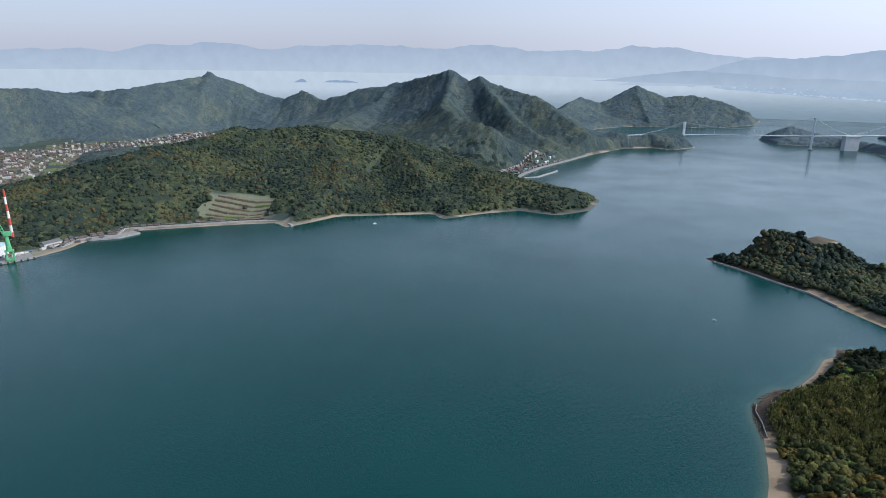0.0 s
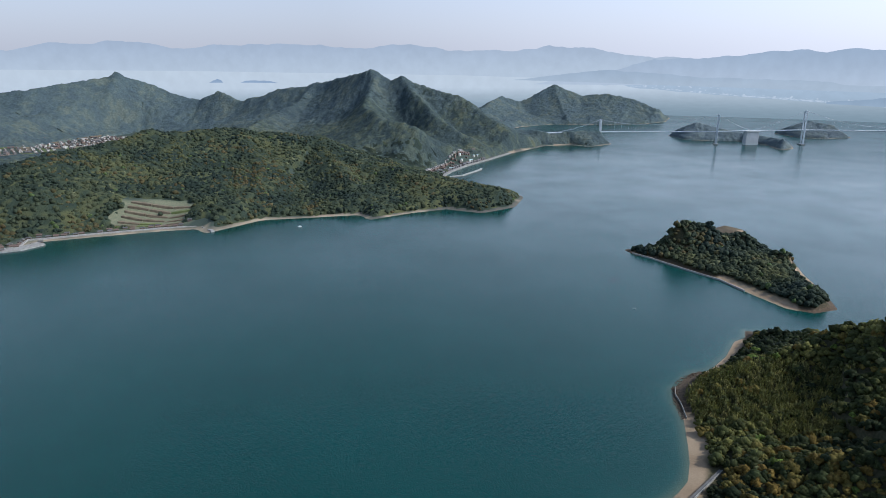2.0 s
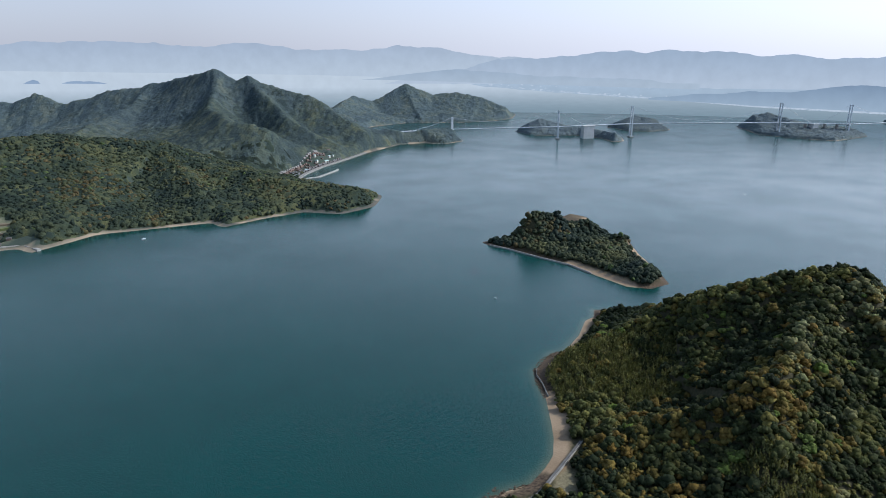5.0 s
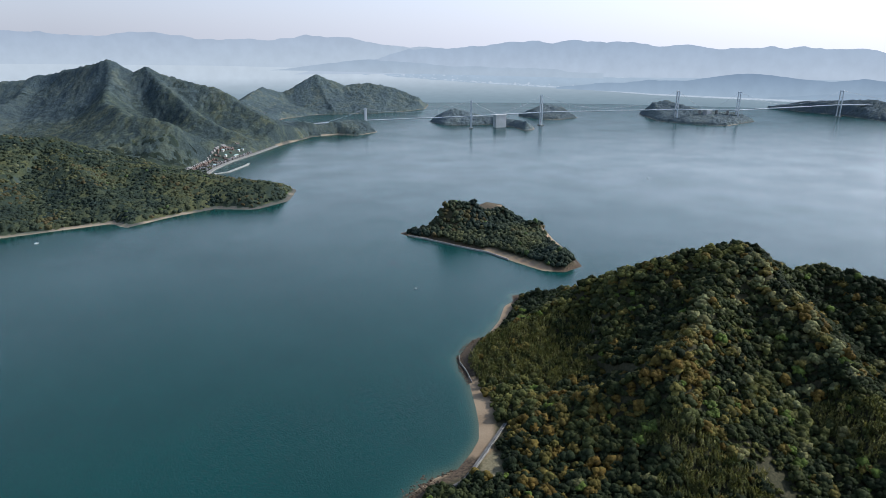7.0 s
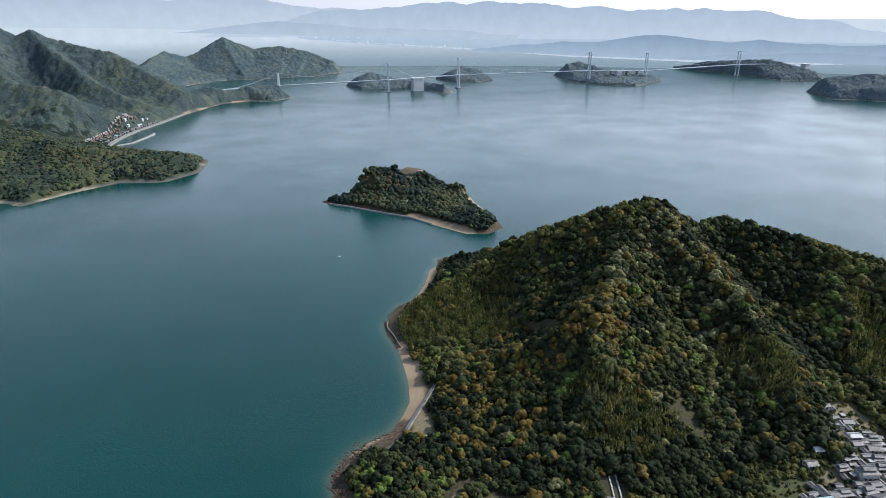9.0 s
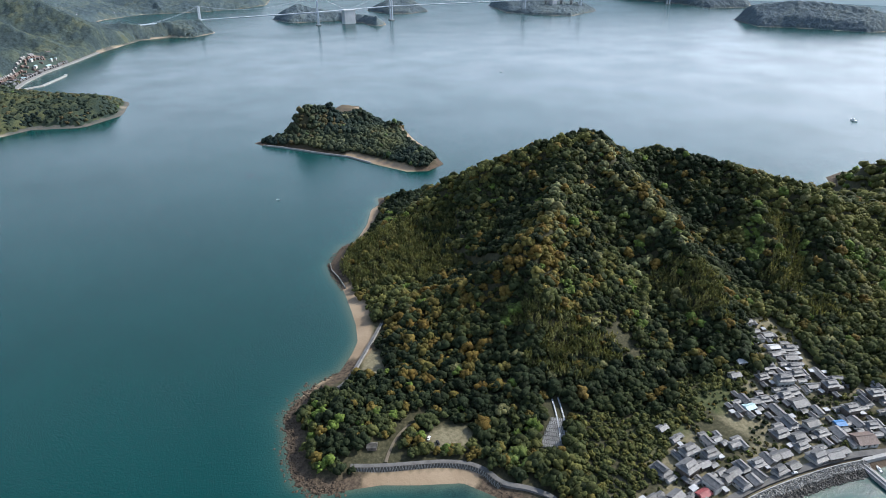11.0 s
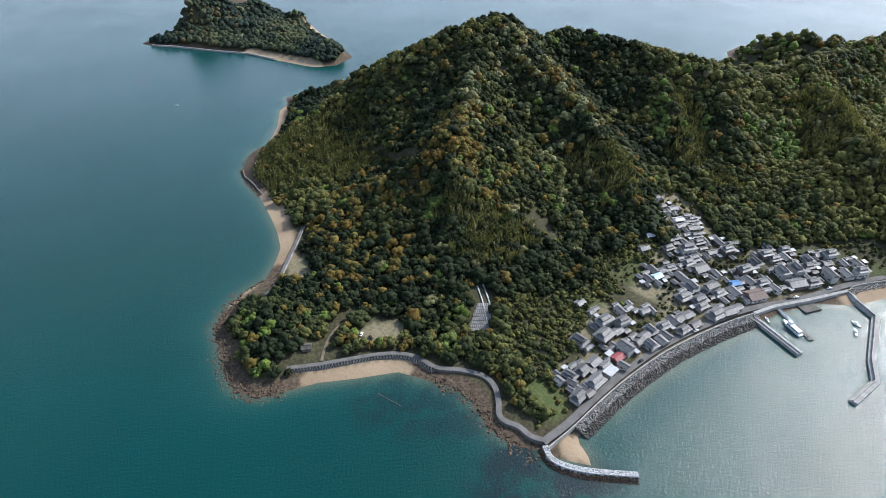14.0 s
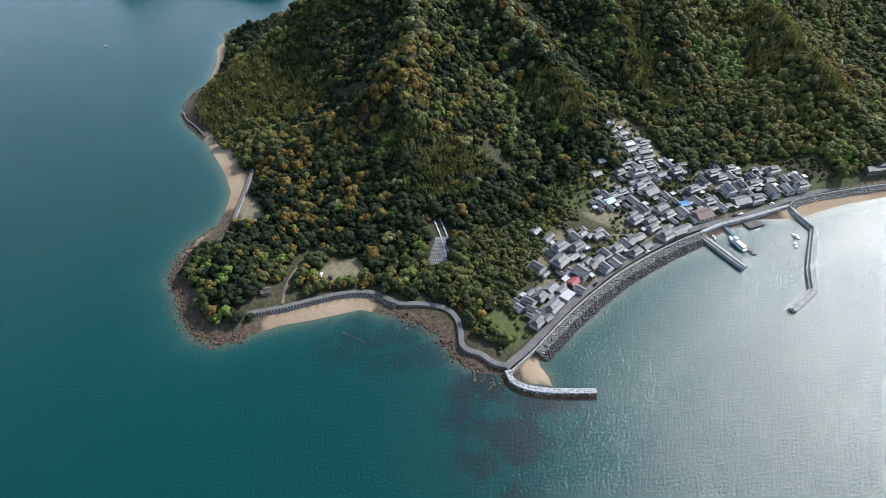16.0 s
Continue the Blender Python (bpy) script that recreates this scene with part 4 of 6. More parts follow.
def canopy(x, y, crown, seed):
    """Closed canopy of domed crowns: its height over the ground, and each place's crown cell."""
    ix, iy = np.floor(x / crown).astype(int), np.floor(y / crown).astype(int)
    best, cell = np.zeros(len(x)), np.zeros(len(x))
    for dx in (-1, 0, 1):
        for dy in (-1, 0, 1):
            jx, jy = ix + dx, iy + dy
            cx, cy = (jx + pick(jx, jy, seed)) * crown, (jy + pick(jx, jy, seed + 1)) * crown
            size = 0.6 + 0.5 * pick(jx, jy, seed + 2)
            q = ((x - cx) ** 2 + (y - cy) ** 2) / (crown * size) ** 2
            h = crown * (0.3 + 0.7 * size) * np.clip(1 - 0.8 * q, 0.1, 1)
            more = h > best
            best, cell = np.where(more, h, best), np.where(more, pick(jx, jy, seed + 3), cell)
    return best, cell


def canopy_woods(ground, bare, x0, x1, y0, y1, gap, crown, lift, mats, seed, label="dense mixed wood covering the coastal hills", smooth=True):
    """Far woods as closed canopies of domed crowns, one sheet for each step of painted haze."""
    xs, ys = np.arange(x0, x1 + gap, gap), np.arange(y0, y1 + gap, gap)
    gx, gy = np.meshgrid(xs, ys, indexing="ij")
    x = gx.ravel() + rng.uniform(-0.3, 0.3, gx.size) * gap
    y = gy.ravel() + rng.uniform(-0.3, 0.3, gx.size) * gap
    z, d = ground(x, y)
    keep = (d > 9) & ~bare(x, y, z)
    h, cell = canopy(x, y, crown, seed)
    stand = fbm(x, y, 70, 3, seed + 5)
    gold = fbm(x, y, 60, 3, seed + 6)
    tint = np.clip(0.26 + 1.1 * (stand - 0.45) + 0.6 * (cell - 0.5) + 0.5 * np.maximum(gold - 0.6, 0), 0, 0.7)
    z = z + np.where(keep, lift * h + rng.uniform(-0.05, 0.05, len(x)) * crown, -0.6)
    f = grid_faces(len(xs), len(ys))
    f = f[keep[f].any(1)]
    # crowns farther off take leaf colours with more haze in them
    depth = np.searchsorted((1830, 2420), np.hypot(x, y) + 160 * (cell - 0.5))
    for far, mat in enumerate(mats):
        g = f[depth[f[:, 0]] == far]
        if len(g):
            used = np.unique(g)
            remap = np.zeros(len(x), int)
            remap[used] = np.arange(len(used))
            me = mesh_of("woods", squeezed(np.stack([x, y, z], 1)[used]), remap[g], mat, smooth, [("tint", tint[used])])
            tagged(new("woods", me), label, "woods", kind="stuff")


canopy_woods(left_ground, left_bare, -1250, 430, 880, 1800, 6.5, 9.0, 0.8, (M_LEAF_HAZE_MID, M_LEAF_HAZE_HALF, M_LEAF_HAZE_FAR), 80)
canopy_woods(left_ground, left_bare, -2000, -1250, 1000, 1800, 7, 11, 0.7, (M_LEAF_HAZE_MID, M_LEAF_HAZE_HALF, M_LEAF_HAZE_FAR), 80)
canopy_woods(left_ground, left_bare, -2100, 1000, 1800, 2750, 6, 12, 0.8, (M_LEAF_HAZE_MID, M_LEAF_HAZE_HALF, M_LEAF_HAZE_FAR), 80)
canopy_woods(left_ground, left_bare, -2300, 1760, 2750, 3900, 8, 15, 0.7, (M_LEAF_HAZE_MID, M_LEAF_HAZE_HALF, M_LEAF_HAZE_FAR), 80)
far_woods("woods", left_ground, -1050, 430, 900, 1760, 7.4, 5.6, M_LEAF_HAZE_MID, 100, lambda x, y, z: left_bare(x, y, z) | (y - 0.12 * x > 1800), CLUMP, "rounded crowns of the mixed wood on the coastal hill", 9)
far_woods("woods", islet_ground, 400, 740, 640, 1130, 5.6, 5.0, M_LEAF_HAZE_MID, 100, lambda x, y, z: (to_line(x, y, [(640, 1035), (690, 1080)])[0] < 28) | (to_line(x, y, [(600, 715), (621, 773), (644, 827)])[0] < 11) | (to_line(x, y, [(506, 793), (521, 731), (528, 681)])[0] < 11), BROAD_FAR, "dark evergreen wood on the islet", 9)
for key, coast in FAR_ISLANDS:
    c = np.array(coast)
    canopy_woods(far_grounds[key], lambda x, y, z: x != x, c[:, 0].min(), c[:, 0].max(), c[:, 1].min(), c[:, 1].max(), 6, 13, 0.8, (M_LEAF_HAZE_ISLE,) * 3, 110, "dark wood on a low island", True)


# ---- structures of the near shore ----
M_CONC = mat_plain("weathered_concrete", (0.19, 0.18, 0.165), (0.38, 0.37, 0.345), 0.25, 0.85, 0.3)
M_PALE = mat_plain("pale_smooth_concrete", (0.46, 0.47, 0.47), (0.6, 0.61, 0.61), 0.05, 0.8, 0.1)
M_CONC_DARK = mat_plain("wet_dark_concrete", (0.038, 0.034, 0.028), (0.125, 0.115, 0.098), 0.3, 0.75, 0.4)
M_ASPHALT = mat_plain("worn_asphalt", (0.105, 0.10, 0.095), (0.19, 0.18, 0.168), 0.2, 0.9, 0.2)
M_STONE = mat_plain("pale_armour_stone", (0.14, 0.13, 0.115), (0.35, 0.335, 0.30), 0.5, 0.85, 0.4)
M_ROCK = mat_plain("shore_rock", (0.030, 0.022, 0.015), (0.125, 0.088, 0.057), 0.35, 0.9, 0.6)
M_TILE = mat_plain("grey_roof_tile", (0.078, 0.075, 0.073), (0.205, 0.198, 0.190), 0.8, 0.5, 0.5, spec=0.5, vary=0.5)
M_TILE_BROWN = mat_plain("brown_roof_tile", (0.11, 0.075, 0.06), (0.2, 0.145, 0.12), 0.8, 0.6, 0.5)
M_TILE_RED = mat_plain("faded_red_roof", (0.22, 0.05, 0.05), (0.34, 0.09, 0.09), 0.8, 0.55, 0.3)
M_WHITE_ROOF = mat_plain("pale_metal_roof", (0.30, 0.30, 0.295), (0.46, 0.46, 0.455), 0.5, 0.45, 0.2, spec=0.5)
M_BLUE_ROOF = mat_plain("blue_sheet_roof", (0.05, 0.16, 0.36), (0.1, 0.26, 0.5), 0.8, 0.5, 0.3)
M_TEAL_ROOF = mat_plain("pale_turquoise_roof", (0.3, 0.46, 0.46), (0.5, 0.62, 0.62), 0.8, 0.5, 0.3)
M_PLASTER = mat_plain("stained_plaster", (0.3, 0.28, 0.24), (0.6, 0.58, 0.53), 0.6, 0.85, 0.2)
M_TIMBER = mat_plain("dark_timber_wall", (0.07, 0.055, 0.045), (0.2, 0.16, 0.13), 1.2, 0.85, 0.4)
M_GLASS = mat_plain("dark_window_glass", (0.015, 0.02, 0.025), (0.04, 0.05, 0.055), 1.0, 0.12, 0.0, spec=0.6)
M_WHITE = mat_plain("white_paint", (0.66, 0.66, 0.65), (0.82, 0.82, 0.8), 0.5, 0.45, 0.1, spec=0.5)
# pale bridge paint, its colour blued a little to hold distance haze
M_STEEL = mat_plain("painted_bridge_steel", (0.50, 0.54, 0.57), (0.60, 0.63, 0.66), 0.05, 0.5, 0.05)
M_GREEN = mat_plain("green_crane_paint", (0.08, 0.32, 0.14), (0.16, 0.46, 0.22), 0.2, 0.5, 0.1)
M_RED = mat_plain("red_mast_paint", (0.4, 0.06, 0.04), (0.55, 0.1, 0.07), 0.3, 0.5, 0.1)
M_BLACK = mat_plain("black_rubber", (0.015, 0.015, 0.015), (0.04, 0.04, 0.04), 2.0, 0.8, 0.1)
M_NET = mat_plain("dry_field_soil", (0.105, 0.083, 0.056), (0.21, 0.172, 0.118), 0.1, 0.95, 0.4)
M_TRACK = mat_plain("trodden_earth", (0.12, 0.095, 0.065), (0.23, 0.19, 0.135), 0.3, 0.95, 0.4)
M_CROP = mat_plain("green_field", (0.07, 0.10, 0.035), (0.16, 0.18, 0.07), 0.08, 0.95, 0.4)


def sweep(pts, profile, closed=True):
    """A cross-section (offset to the left, height) carried along a line in plan: corners and faces."""
    p = np.array([q[:2] for q in pts], float)
    t = np.gradient(p, axis=0)
    t /= np.linalg.norm(t, axis=1)[:, None]
    nrm = np.stack([-t[:, 1], t[:, 0]], 1)
    prof = np.array(profile, float)
    v = np.concatenate([np.concatenate([p + nrm * o, np.full((len(p), 1), z)], 1) for o, z in prof])
    n, m = len(p), len(prof)
    f = []
    for k in range(m if closed else m - 1):
        a, b = k * n, ((k + 1) % m) * n
        for i in range(n - 1):
            f.append((a + i, b + i, b + i + 1, a + i + 1))
    faces = [list(q) for q in f]
    if closed:
        faces += [[k * n for k in range(m)], [k * n + n - 1 for k in range(m)][::-1]]
    return v, faces


def swept(name, pts, profile, mat, label="", category="", kind="", parent=None):
    v, f = sweep(pts, profile)
    me = bpy.data.meshes.new(name)
    me.from_pydata(v.tolist(), [], f)
    me.materials.append(mat)
    me.update()
    bm = bmesh.new()
    bm.from_mesh(me)
    bmesh.ops.recalc_face_normals(bm, faces=bm.faces)
    bm.to_mesh(me)
    bm.free()
    ob = new(name, me)
    ob.parent = parent
    return tagged(ob, label, category, kind=kind)


ROAD = rounded([(206, 100), (227, 96), (258, 93), (292, 88), (329, 79), (371, 63), (401, 48), (435, 24), (476, 1), (509, -22), (547, -57), (580, -90)], 5)
swept("road", ROAD, [(2.4, -1), (2.4, 3.0), (0, 3.08), (-2.4, 3.0), (-2.4, -1)], M_ASPHALT, "worn grey asphalt road along the village waterfront", "road", "structure")
EDGE = rounded([(204, 95.5), (227, 92), (257, 89), (291, 83.5), (326, 74.5), (368, 58.5), (396, 44.5)], 5)
swept("sea_wall_1", EDGE, [(0.35, -1), (0.35, 4.0), (-0.35, 4.0), (-0.6, -1)], M_CONC, "pale concrete parapet between road and revetment", "sea wall", "structure")
QUAY = [(396, 44.5), (413, 36), (436, 19.5), (466, 0)]
swept("sea_wall_2", QUAY, [(1.8, -2), (1.8, 3.3), (-0.8, 3.3), (-1.0, -2)], M_CONC, "concrete quay wall of the small harbour", "quay", "structure")
EDGE_E = rounded([(466, 0), (478, -4), (507, -27), (545, -62), (578, -95)], 5)
swept("sea_wall_3", EDGE_E, [(0.35, -1), (0.35, 3.9), (-0.35, 3.9), (-0.6, -1)], M_CONC, "pale parapet above the eastern beach", "sea wall", "structure")
PROM = rounded([(147, 257), (163, 243.5), (181, 230.5), (193, 221.5), (204, 210), (209, 198), (210, 184), (219, 170), (224, 156), (221, 145), (213, 136.5), (206, 131), (204, 125), (206, 117), (205, 108), (207, 101)], 5)
swept("pavement_1", PROM, [(1.7, -1), (1.7, 3.2), (0, 3.25), (-1.7, 3.2), (-1.7, -1)], M_ASPHALT, "grey concrete shore path winding along the cove", "path", "structure")
BANK = [(x, y) for x, y in PROM if y > 182]
wall_cove = swept("sea_wall_4", BANK, [(-1.75, -1), (-1.75, 3.9), (-2.2, 3.9), (-4.2, 0.2), (-4.2, -1)], M_CONC_DARK, "sloping sea wall with a zigzag of concrete ribs", "sea wall", "structure")
NW = rounded([(259, 377), (237, 361), (216, 346), (194, 331), (183, 328)], 5)
swept("pavement_2", NW, [(1.1, -1), (1.1, 3.2), (-1.1, 3.2), (-1.1, -1)], M_ASPHALT, "narrow concrete lane behind the western beach", "lane", "structure")
swept("sea_wall_5", NW, [(1.65, -1), (1.65, 3.9), (1.25, 3.9), (1.25, -1)], M_CONC, "white-topped parapet beside the beach lane", "sea wall", "structure")
swept("sea_wall_6", [(287, 504), (280.5, 492), (277.5, 474), (271, 452)], [(-0.3, -1), (-0.3, 2.2), (0.3, 2.2), (0.5, -1)], M_STONE, "low stone wall round the wooded point", "sea wall", "structure")


swept("pavement_3", rounded([(208, 268), (199, 262), (190, 260), (181, 256), (172, 250), (166, 245)], 4), [(0.9, -1), (0.9, 2.95), (-0.9, 2.95), (-0.9, -1)], M_TRACK, "pale earth track through the headland wood", "track", "structure")


def rib_piece():
    """One diagonal rib of the sea wall."""
    return mesh_of("rib", [(-0.62, 0, 0), (-0.34, 0, 0), (0.62, 2.0, 3.6), (0.34, 2.0, 3.6), (-0.62, -0.35, 0.1), (-0.34, -0.35, 0.1), (0.62, 1.75, 3.75), (0.34, 1.75, 3.75)],
                   [(4, 5, 6, 7), (0, 3, 2, 1), (0, 1, 5, 4), (1, 2, 6, 5), (2, 3, 7, 6), (3, 0, 4, 7)], M_STONE)


def build_ribs():
    me = rib_piece()
    for k, (x, y, a) in enumerate(along_line([(p[0], p[1]) for p in BANK], 1.0)):
        ox, oy = math.sin(a), -math.cos(a)
        ob = new("rib", me)
        ob.parent = wall_cove
        m = Matrix.Translation((x + ox * 4.15, y + oy * 4.15, 0.25)) @ Matrix.Rotation(a, 4, "Z")
        if k % 2:
            m = m @ Matrix.Diagonal((-1, 1, 1, 1))
        ob.matrix_local = m


build_ribs()


def rubble(name, pts, across, n, size, mat, label, seed, z_top, z_low, tall=1.0):
    """Armour blocks heaped on a slope: pieces of real geometry, joined."""
    r = np.random.default_rng(seed)
    base = icosphere(1)
    cube = np.array([(x, y, z) for x in (-1, 1) for y in (-1, 1) for z in (-1, 1)], float) * 0.72
    cf = np.array([(0, 1, 3, 2), (4, 6, 7, 5), (0, 4, 5, 1), (2, 3, 7, 6), (0, 2, 6, 4), (1, 5, 7, 3)])
    p = np.array([q[:2] for q in pts], float)
    seg = np.hypot(*(p[1:] - p[:-1]).T)
    run = np.concatenate([[0], np.cumsum(seg)])
    s, u = r.uniform(0, run[-1], n), r.uniform(0, 1, n)
    k = np.clip(np.searchsorted(run, s) - 1, 0, len(seg) - 1)
    d = (p[k + 1] - p[k]) / seg[k][:, None]
    c = p[k] + d * (s - run[k])[:, None] + np.stack([d[:, 1], -d[:, 0]], 1) * (across[0] + (across[1] - across[0]) * u)[:, None]
    z = z_top + (z_low - z_top) * u
    vs = []
    for i in range(n):
        e = Euler(r.uniform(0, 6.3, 3)).to_matrix()
        vs.append((cube * r.uniform(0.6, 1.15, 3) * size * r.uniform(0.6, 1.2) * np.array([1, 1, tall])) @ np.array(e) + np.array([c[i, 0], c[i, 1], z[i]]))
    f = (cf[None] + np.arange(n)[:, None, None] * 8).reshape(-1, 4)
    tagged(new(name, mesh_of(name, np.concatenate(vs), f, mat)), label, "armour stones", kind="stuff")


TOE = [(x, y) for x, y in EDGE if x > 222]
rubble("armour_stones", TOE, (0.6, 5.2), 1500, 0.75, M_STONE, "band of pale concrete armour blocks on the sea slope", 2, 3.4, 2.0)
rubble("wave_blocks", TOE, (5.0, 10.5), 1700, 0.85, M_CONC_DARK, "dark wet wave-breaking blocks at the waterline", 3, 1.7, -0.4)
rubble("armour_stones", EDGE_E, (0.6, 5.0), 700, 0.7, M_STONE, "band of grey armour blocks above the beach", 4, 3.0, 1.6)
swept("revetment_1", TOE, [(-0.4, -1), (-0.4, 3.0), (-5.0, 1.6), (-10.5, -0.6), (-10.5, -1.5)], M_CONC_DARK, "sloping stone revetment under the armour blocks", "revetment", "structure")

JETTY = rounded([(205, 98), (200.5, 91), (201.5, 82), (208, 69), (222, 49)], 5)
swept("jetty", JETTY, [(2.0, -3), (1.6, 2.7), (-1.6, 2.7), (-2.6, -3)], M_PALE, "curved jetty of pale concrete and stone", "jetty", "structure")
rubble("wave_blocks", JETTY, (1.6, 5.0), 520, 0.6, M_ROCK, "brown wave-breaking rocks along the jetty", 6, 1.8, -0.6)
rubble("armour_stones", JETTY, (-1.5, 1.3), 420, 0.32, M_STONE, "pale stones capping the jetty", 7, 2.6, 2.7)

PIER = [(393, 45), (376, 8.5)]
swept("pier_1", PIER, [(2.4, -3), (2.4, 2.4), (0.2, 2.4), (0.2, 3.2), (-0.4, 3.2), (-0.4, 2.4), (-2.2, 2.4), (-2.4, -3)], M_CONC, "straight concrete pier with a low wall", "pier", "structure")
BREAK = [(468, 1), (460, -7), (449, -22), (401, -29), (381, -35), (354, -28)]
swept("breakwater", BREAK, [(2.6, -3), (2.6, 2.2), (0.0, 2.2), (0.0, 3.4), (-0.7, 3.4), (-0.8, 2.0), (-2.4, 1.6), (-2.8, -3)], M_CONC, "bent concrete breakwater with a wave wall", "breakwater", "structure")
part("slipway", boxes((425, 439, 12, 26, -1.5, 0.9), bevel=0.3), M_CONC_DARK)
ob = bpy.data.objects["slipway"]
ob.data.transform(Matrix.Translation((432, 19, 0)) @ Matrix.Rotation(radians(-33), 4, "Z") @ Matrix.Rotation(radians(-6), 4, "X") @ Matrix.Translation((-432, -19, 0)))
tagged(ob, "weedy concrete slipway beside the quay", "slipway", kind="structure")


# ---- shore rocks ----
def shore_rocks():
    r = np.random.default_rng(12)
    lines = [([(175, 346), (150, 337), (132, 312), (122, 290), (116, 270), (121, 253), (135, 245)], 6.5, 1300), ([(202, 180), (206, 160), (201, 140), (194, 120), (194, 106), (196, 92)], 5.0, 560), ([(284, 505), (275, 478), (268, 452)], 3.5, 240), ([(330, 533), (300, 520), (284, 503)], 3, 200), ([(178, 345), (196, 346)], 2.5, 40)]
    v0, f0 = icosphere(1)
    vs, fs = [], []
    for line, spread, n in lines:
        for x, y, a in along_line(line, sum(math.dist(p, q) for p, q in zip(line, line[1:])) / n):
            o = r.normal() * spread * 0.55
            s = 0.28 + 1.1 * r.uniform() ** 3
            v = v0 * (1 + r.normal(size=(len(v0), 1)) * 0.22) * s * r.uniform(0.6, 1.3, 3) * np.array([1, 1, 0.7])
            vs.append(v + np.array([x - math.sin(a) * o, y + math.cos(a) * o, 0]))
    v = np.array(vs)
    v[:, :, 2] += np.clip(shore(v[:, 0, 0], v[:, 0, 1], NEAR) * 0.13, -0.3, 1.9)[:, None]
    vs, fs = list(v), list(f0[None] + (np.arange(len(v)) * len(v0))[:, None, None])
    tagged(new("shore_rocks", mesh_of("shore_rocks", np.concatenate(vs), np.concatenate(fs), M_ROCK)), "brown weathered rocks scattered along the waterline", "rocks", kind="stuff")


shore_rocks()


# ---- houses ----
def roof_mesh(bm, L, W, z, rise, over, hip):
    """A pitched roof with thickness; hip pulls the ridge ends in."""
    x, y = L / 2 + over, W / 2 + over
    rx = x - hip
    low = [bm.verts.new(c) for c in ((-x, -y, z), (x, -y, z), (x, y, z), (-x, y, z))]
    ridge = [bm.verts.new(c) for c in ((-rx, 0, z + rise), (rx, 0, z + rise))]
    und = [bm.verts.new((c.co.x, c.co.y, z - 0.22)) for c in low]
    for q in ((low[0], low[1], ridge[1], ridge[0]), (low[2], low[3], ridge[0], ridge[1]), (low[1], low[2], ridge[1]), (low[3], low[0], ridge[0]), (und[3], und[2], und[1], und[0])):
        bm.faces.new(q)
    for k in range(4):
        bm.faces.new((low[k], und[k], und[(k + 1) % 4], low[(k + 1) % 4]))


def house(L, W, style, roof_mat, wall_mat, storeys, label, category="house", details=True):
    """A village house: walls, tiled roof with a ridge cap, windows and a door; style 'main' has a skirt roof under a raised one."""
    h = 2.8 * storeys
    top = new("house")
    part("wall", boxes((-L / 2, L / 2, -W / 2, W / 2, -2.0, h)), wall_mat, top)
    bm = bmesh.new()
    if style == "main":
        roof_mesh(bm, L, W, h, W * 0.2, 0.8, W * 0.42)
        add_box(bm, -L * 0.36, L * 0.36, -W * 0.25, W * 0.25, h, h + W * 0.2 + 0.3)
        roof_mesh(bm, L * 0.72, W * 0.5, h + W * 0.2 + 0.3, W * 0.17, 0.55, W * 0.06)
        rz, rl = h + W * 0.37 + 0.3, L * 0.34
    elif style == "flat":
        add_box(bm, -L / 2 - 0.3, L / 2 + 0.3, -W / 2 - 0.3, W / 2 + 0.3, h, h + 0.35)
        rz, rl = h + 0.35, 0
    else:
        roof_mesh(bm, L, W, h, W * 0.26, 0.6, 0.35)
        rz, rl = h + W * 0.26, L / 2 - 0.2
    roof = part("roof", bm, roof_mat, top)
    if rl:
        bm = boxes((-rl, rl, -0.22, 0.22, rz - 0.1, rz + 0.22), bevel=0.06)
        part("ridge_cap", bm, M_TILE if roof_mat is M_TILE else roof_mat, roof)
    if details:
        for s in (-1, 1):
            for k in ((-0.28, 0.28) if L > 7 else (0.0,)):
                part("window", boxes((k * L - 0.8, k * L + 0.8, s * W / 2 - 0.05, s * W / 2 + 0.05, 0.9, 2.2)), M_GLASS, top)
        part("door", boxes((-0.85, 0.85, -W / 2 - 0.06, -W / 2 + 0.04, 0.0, 2.0)), M_TIMBER, top)
    return tagged(top, label, category)


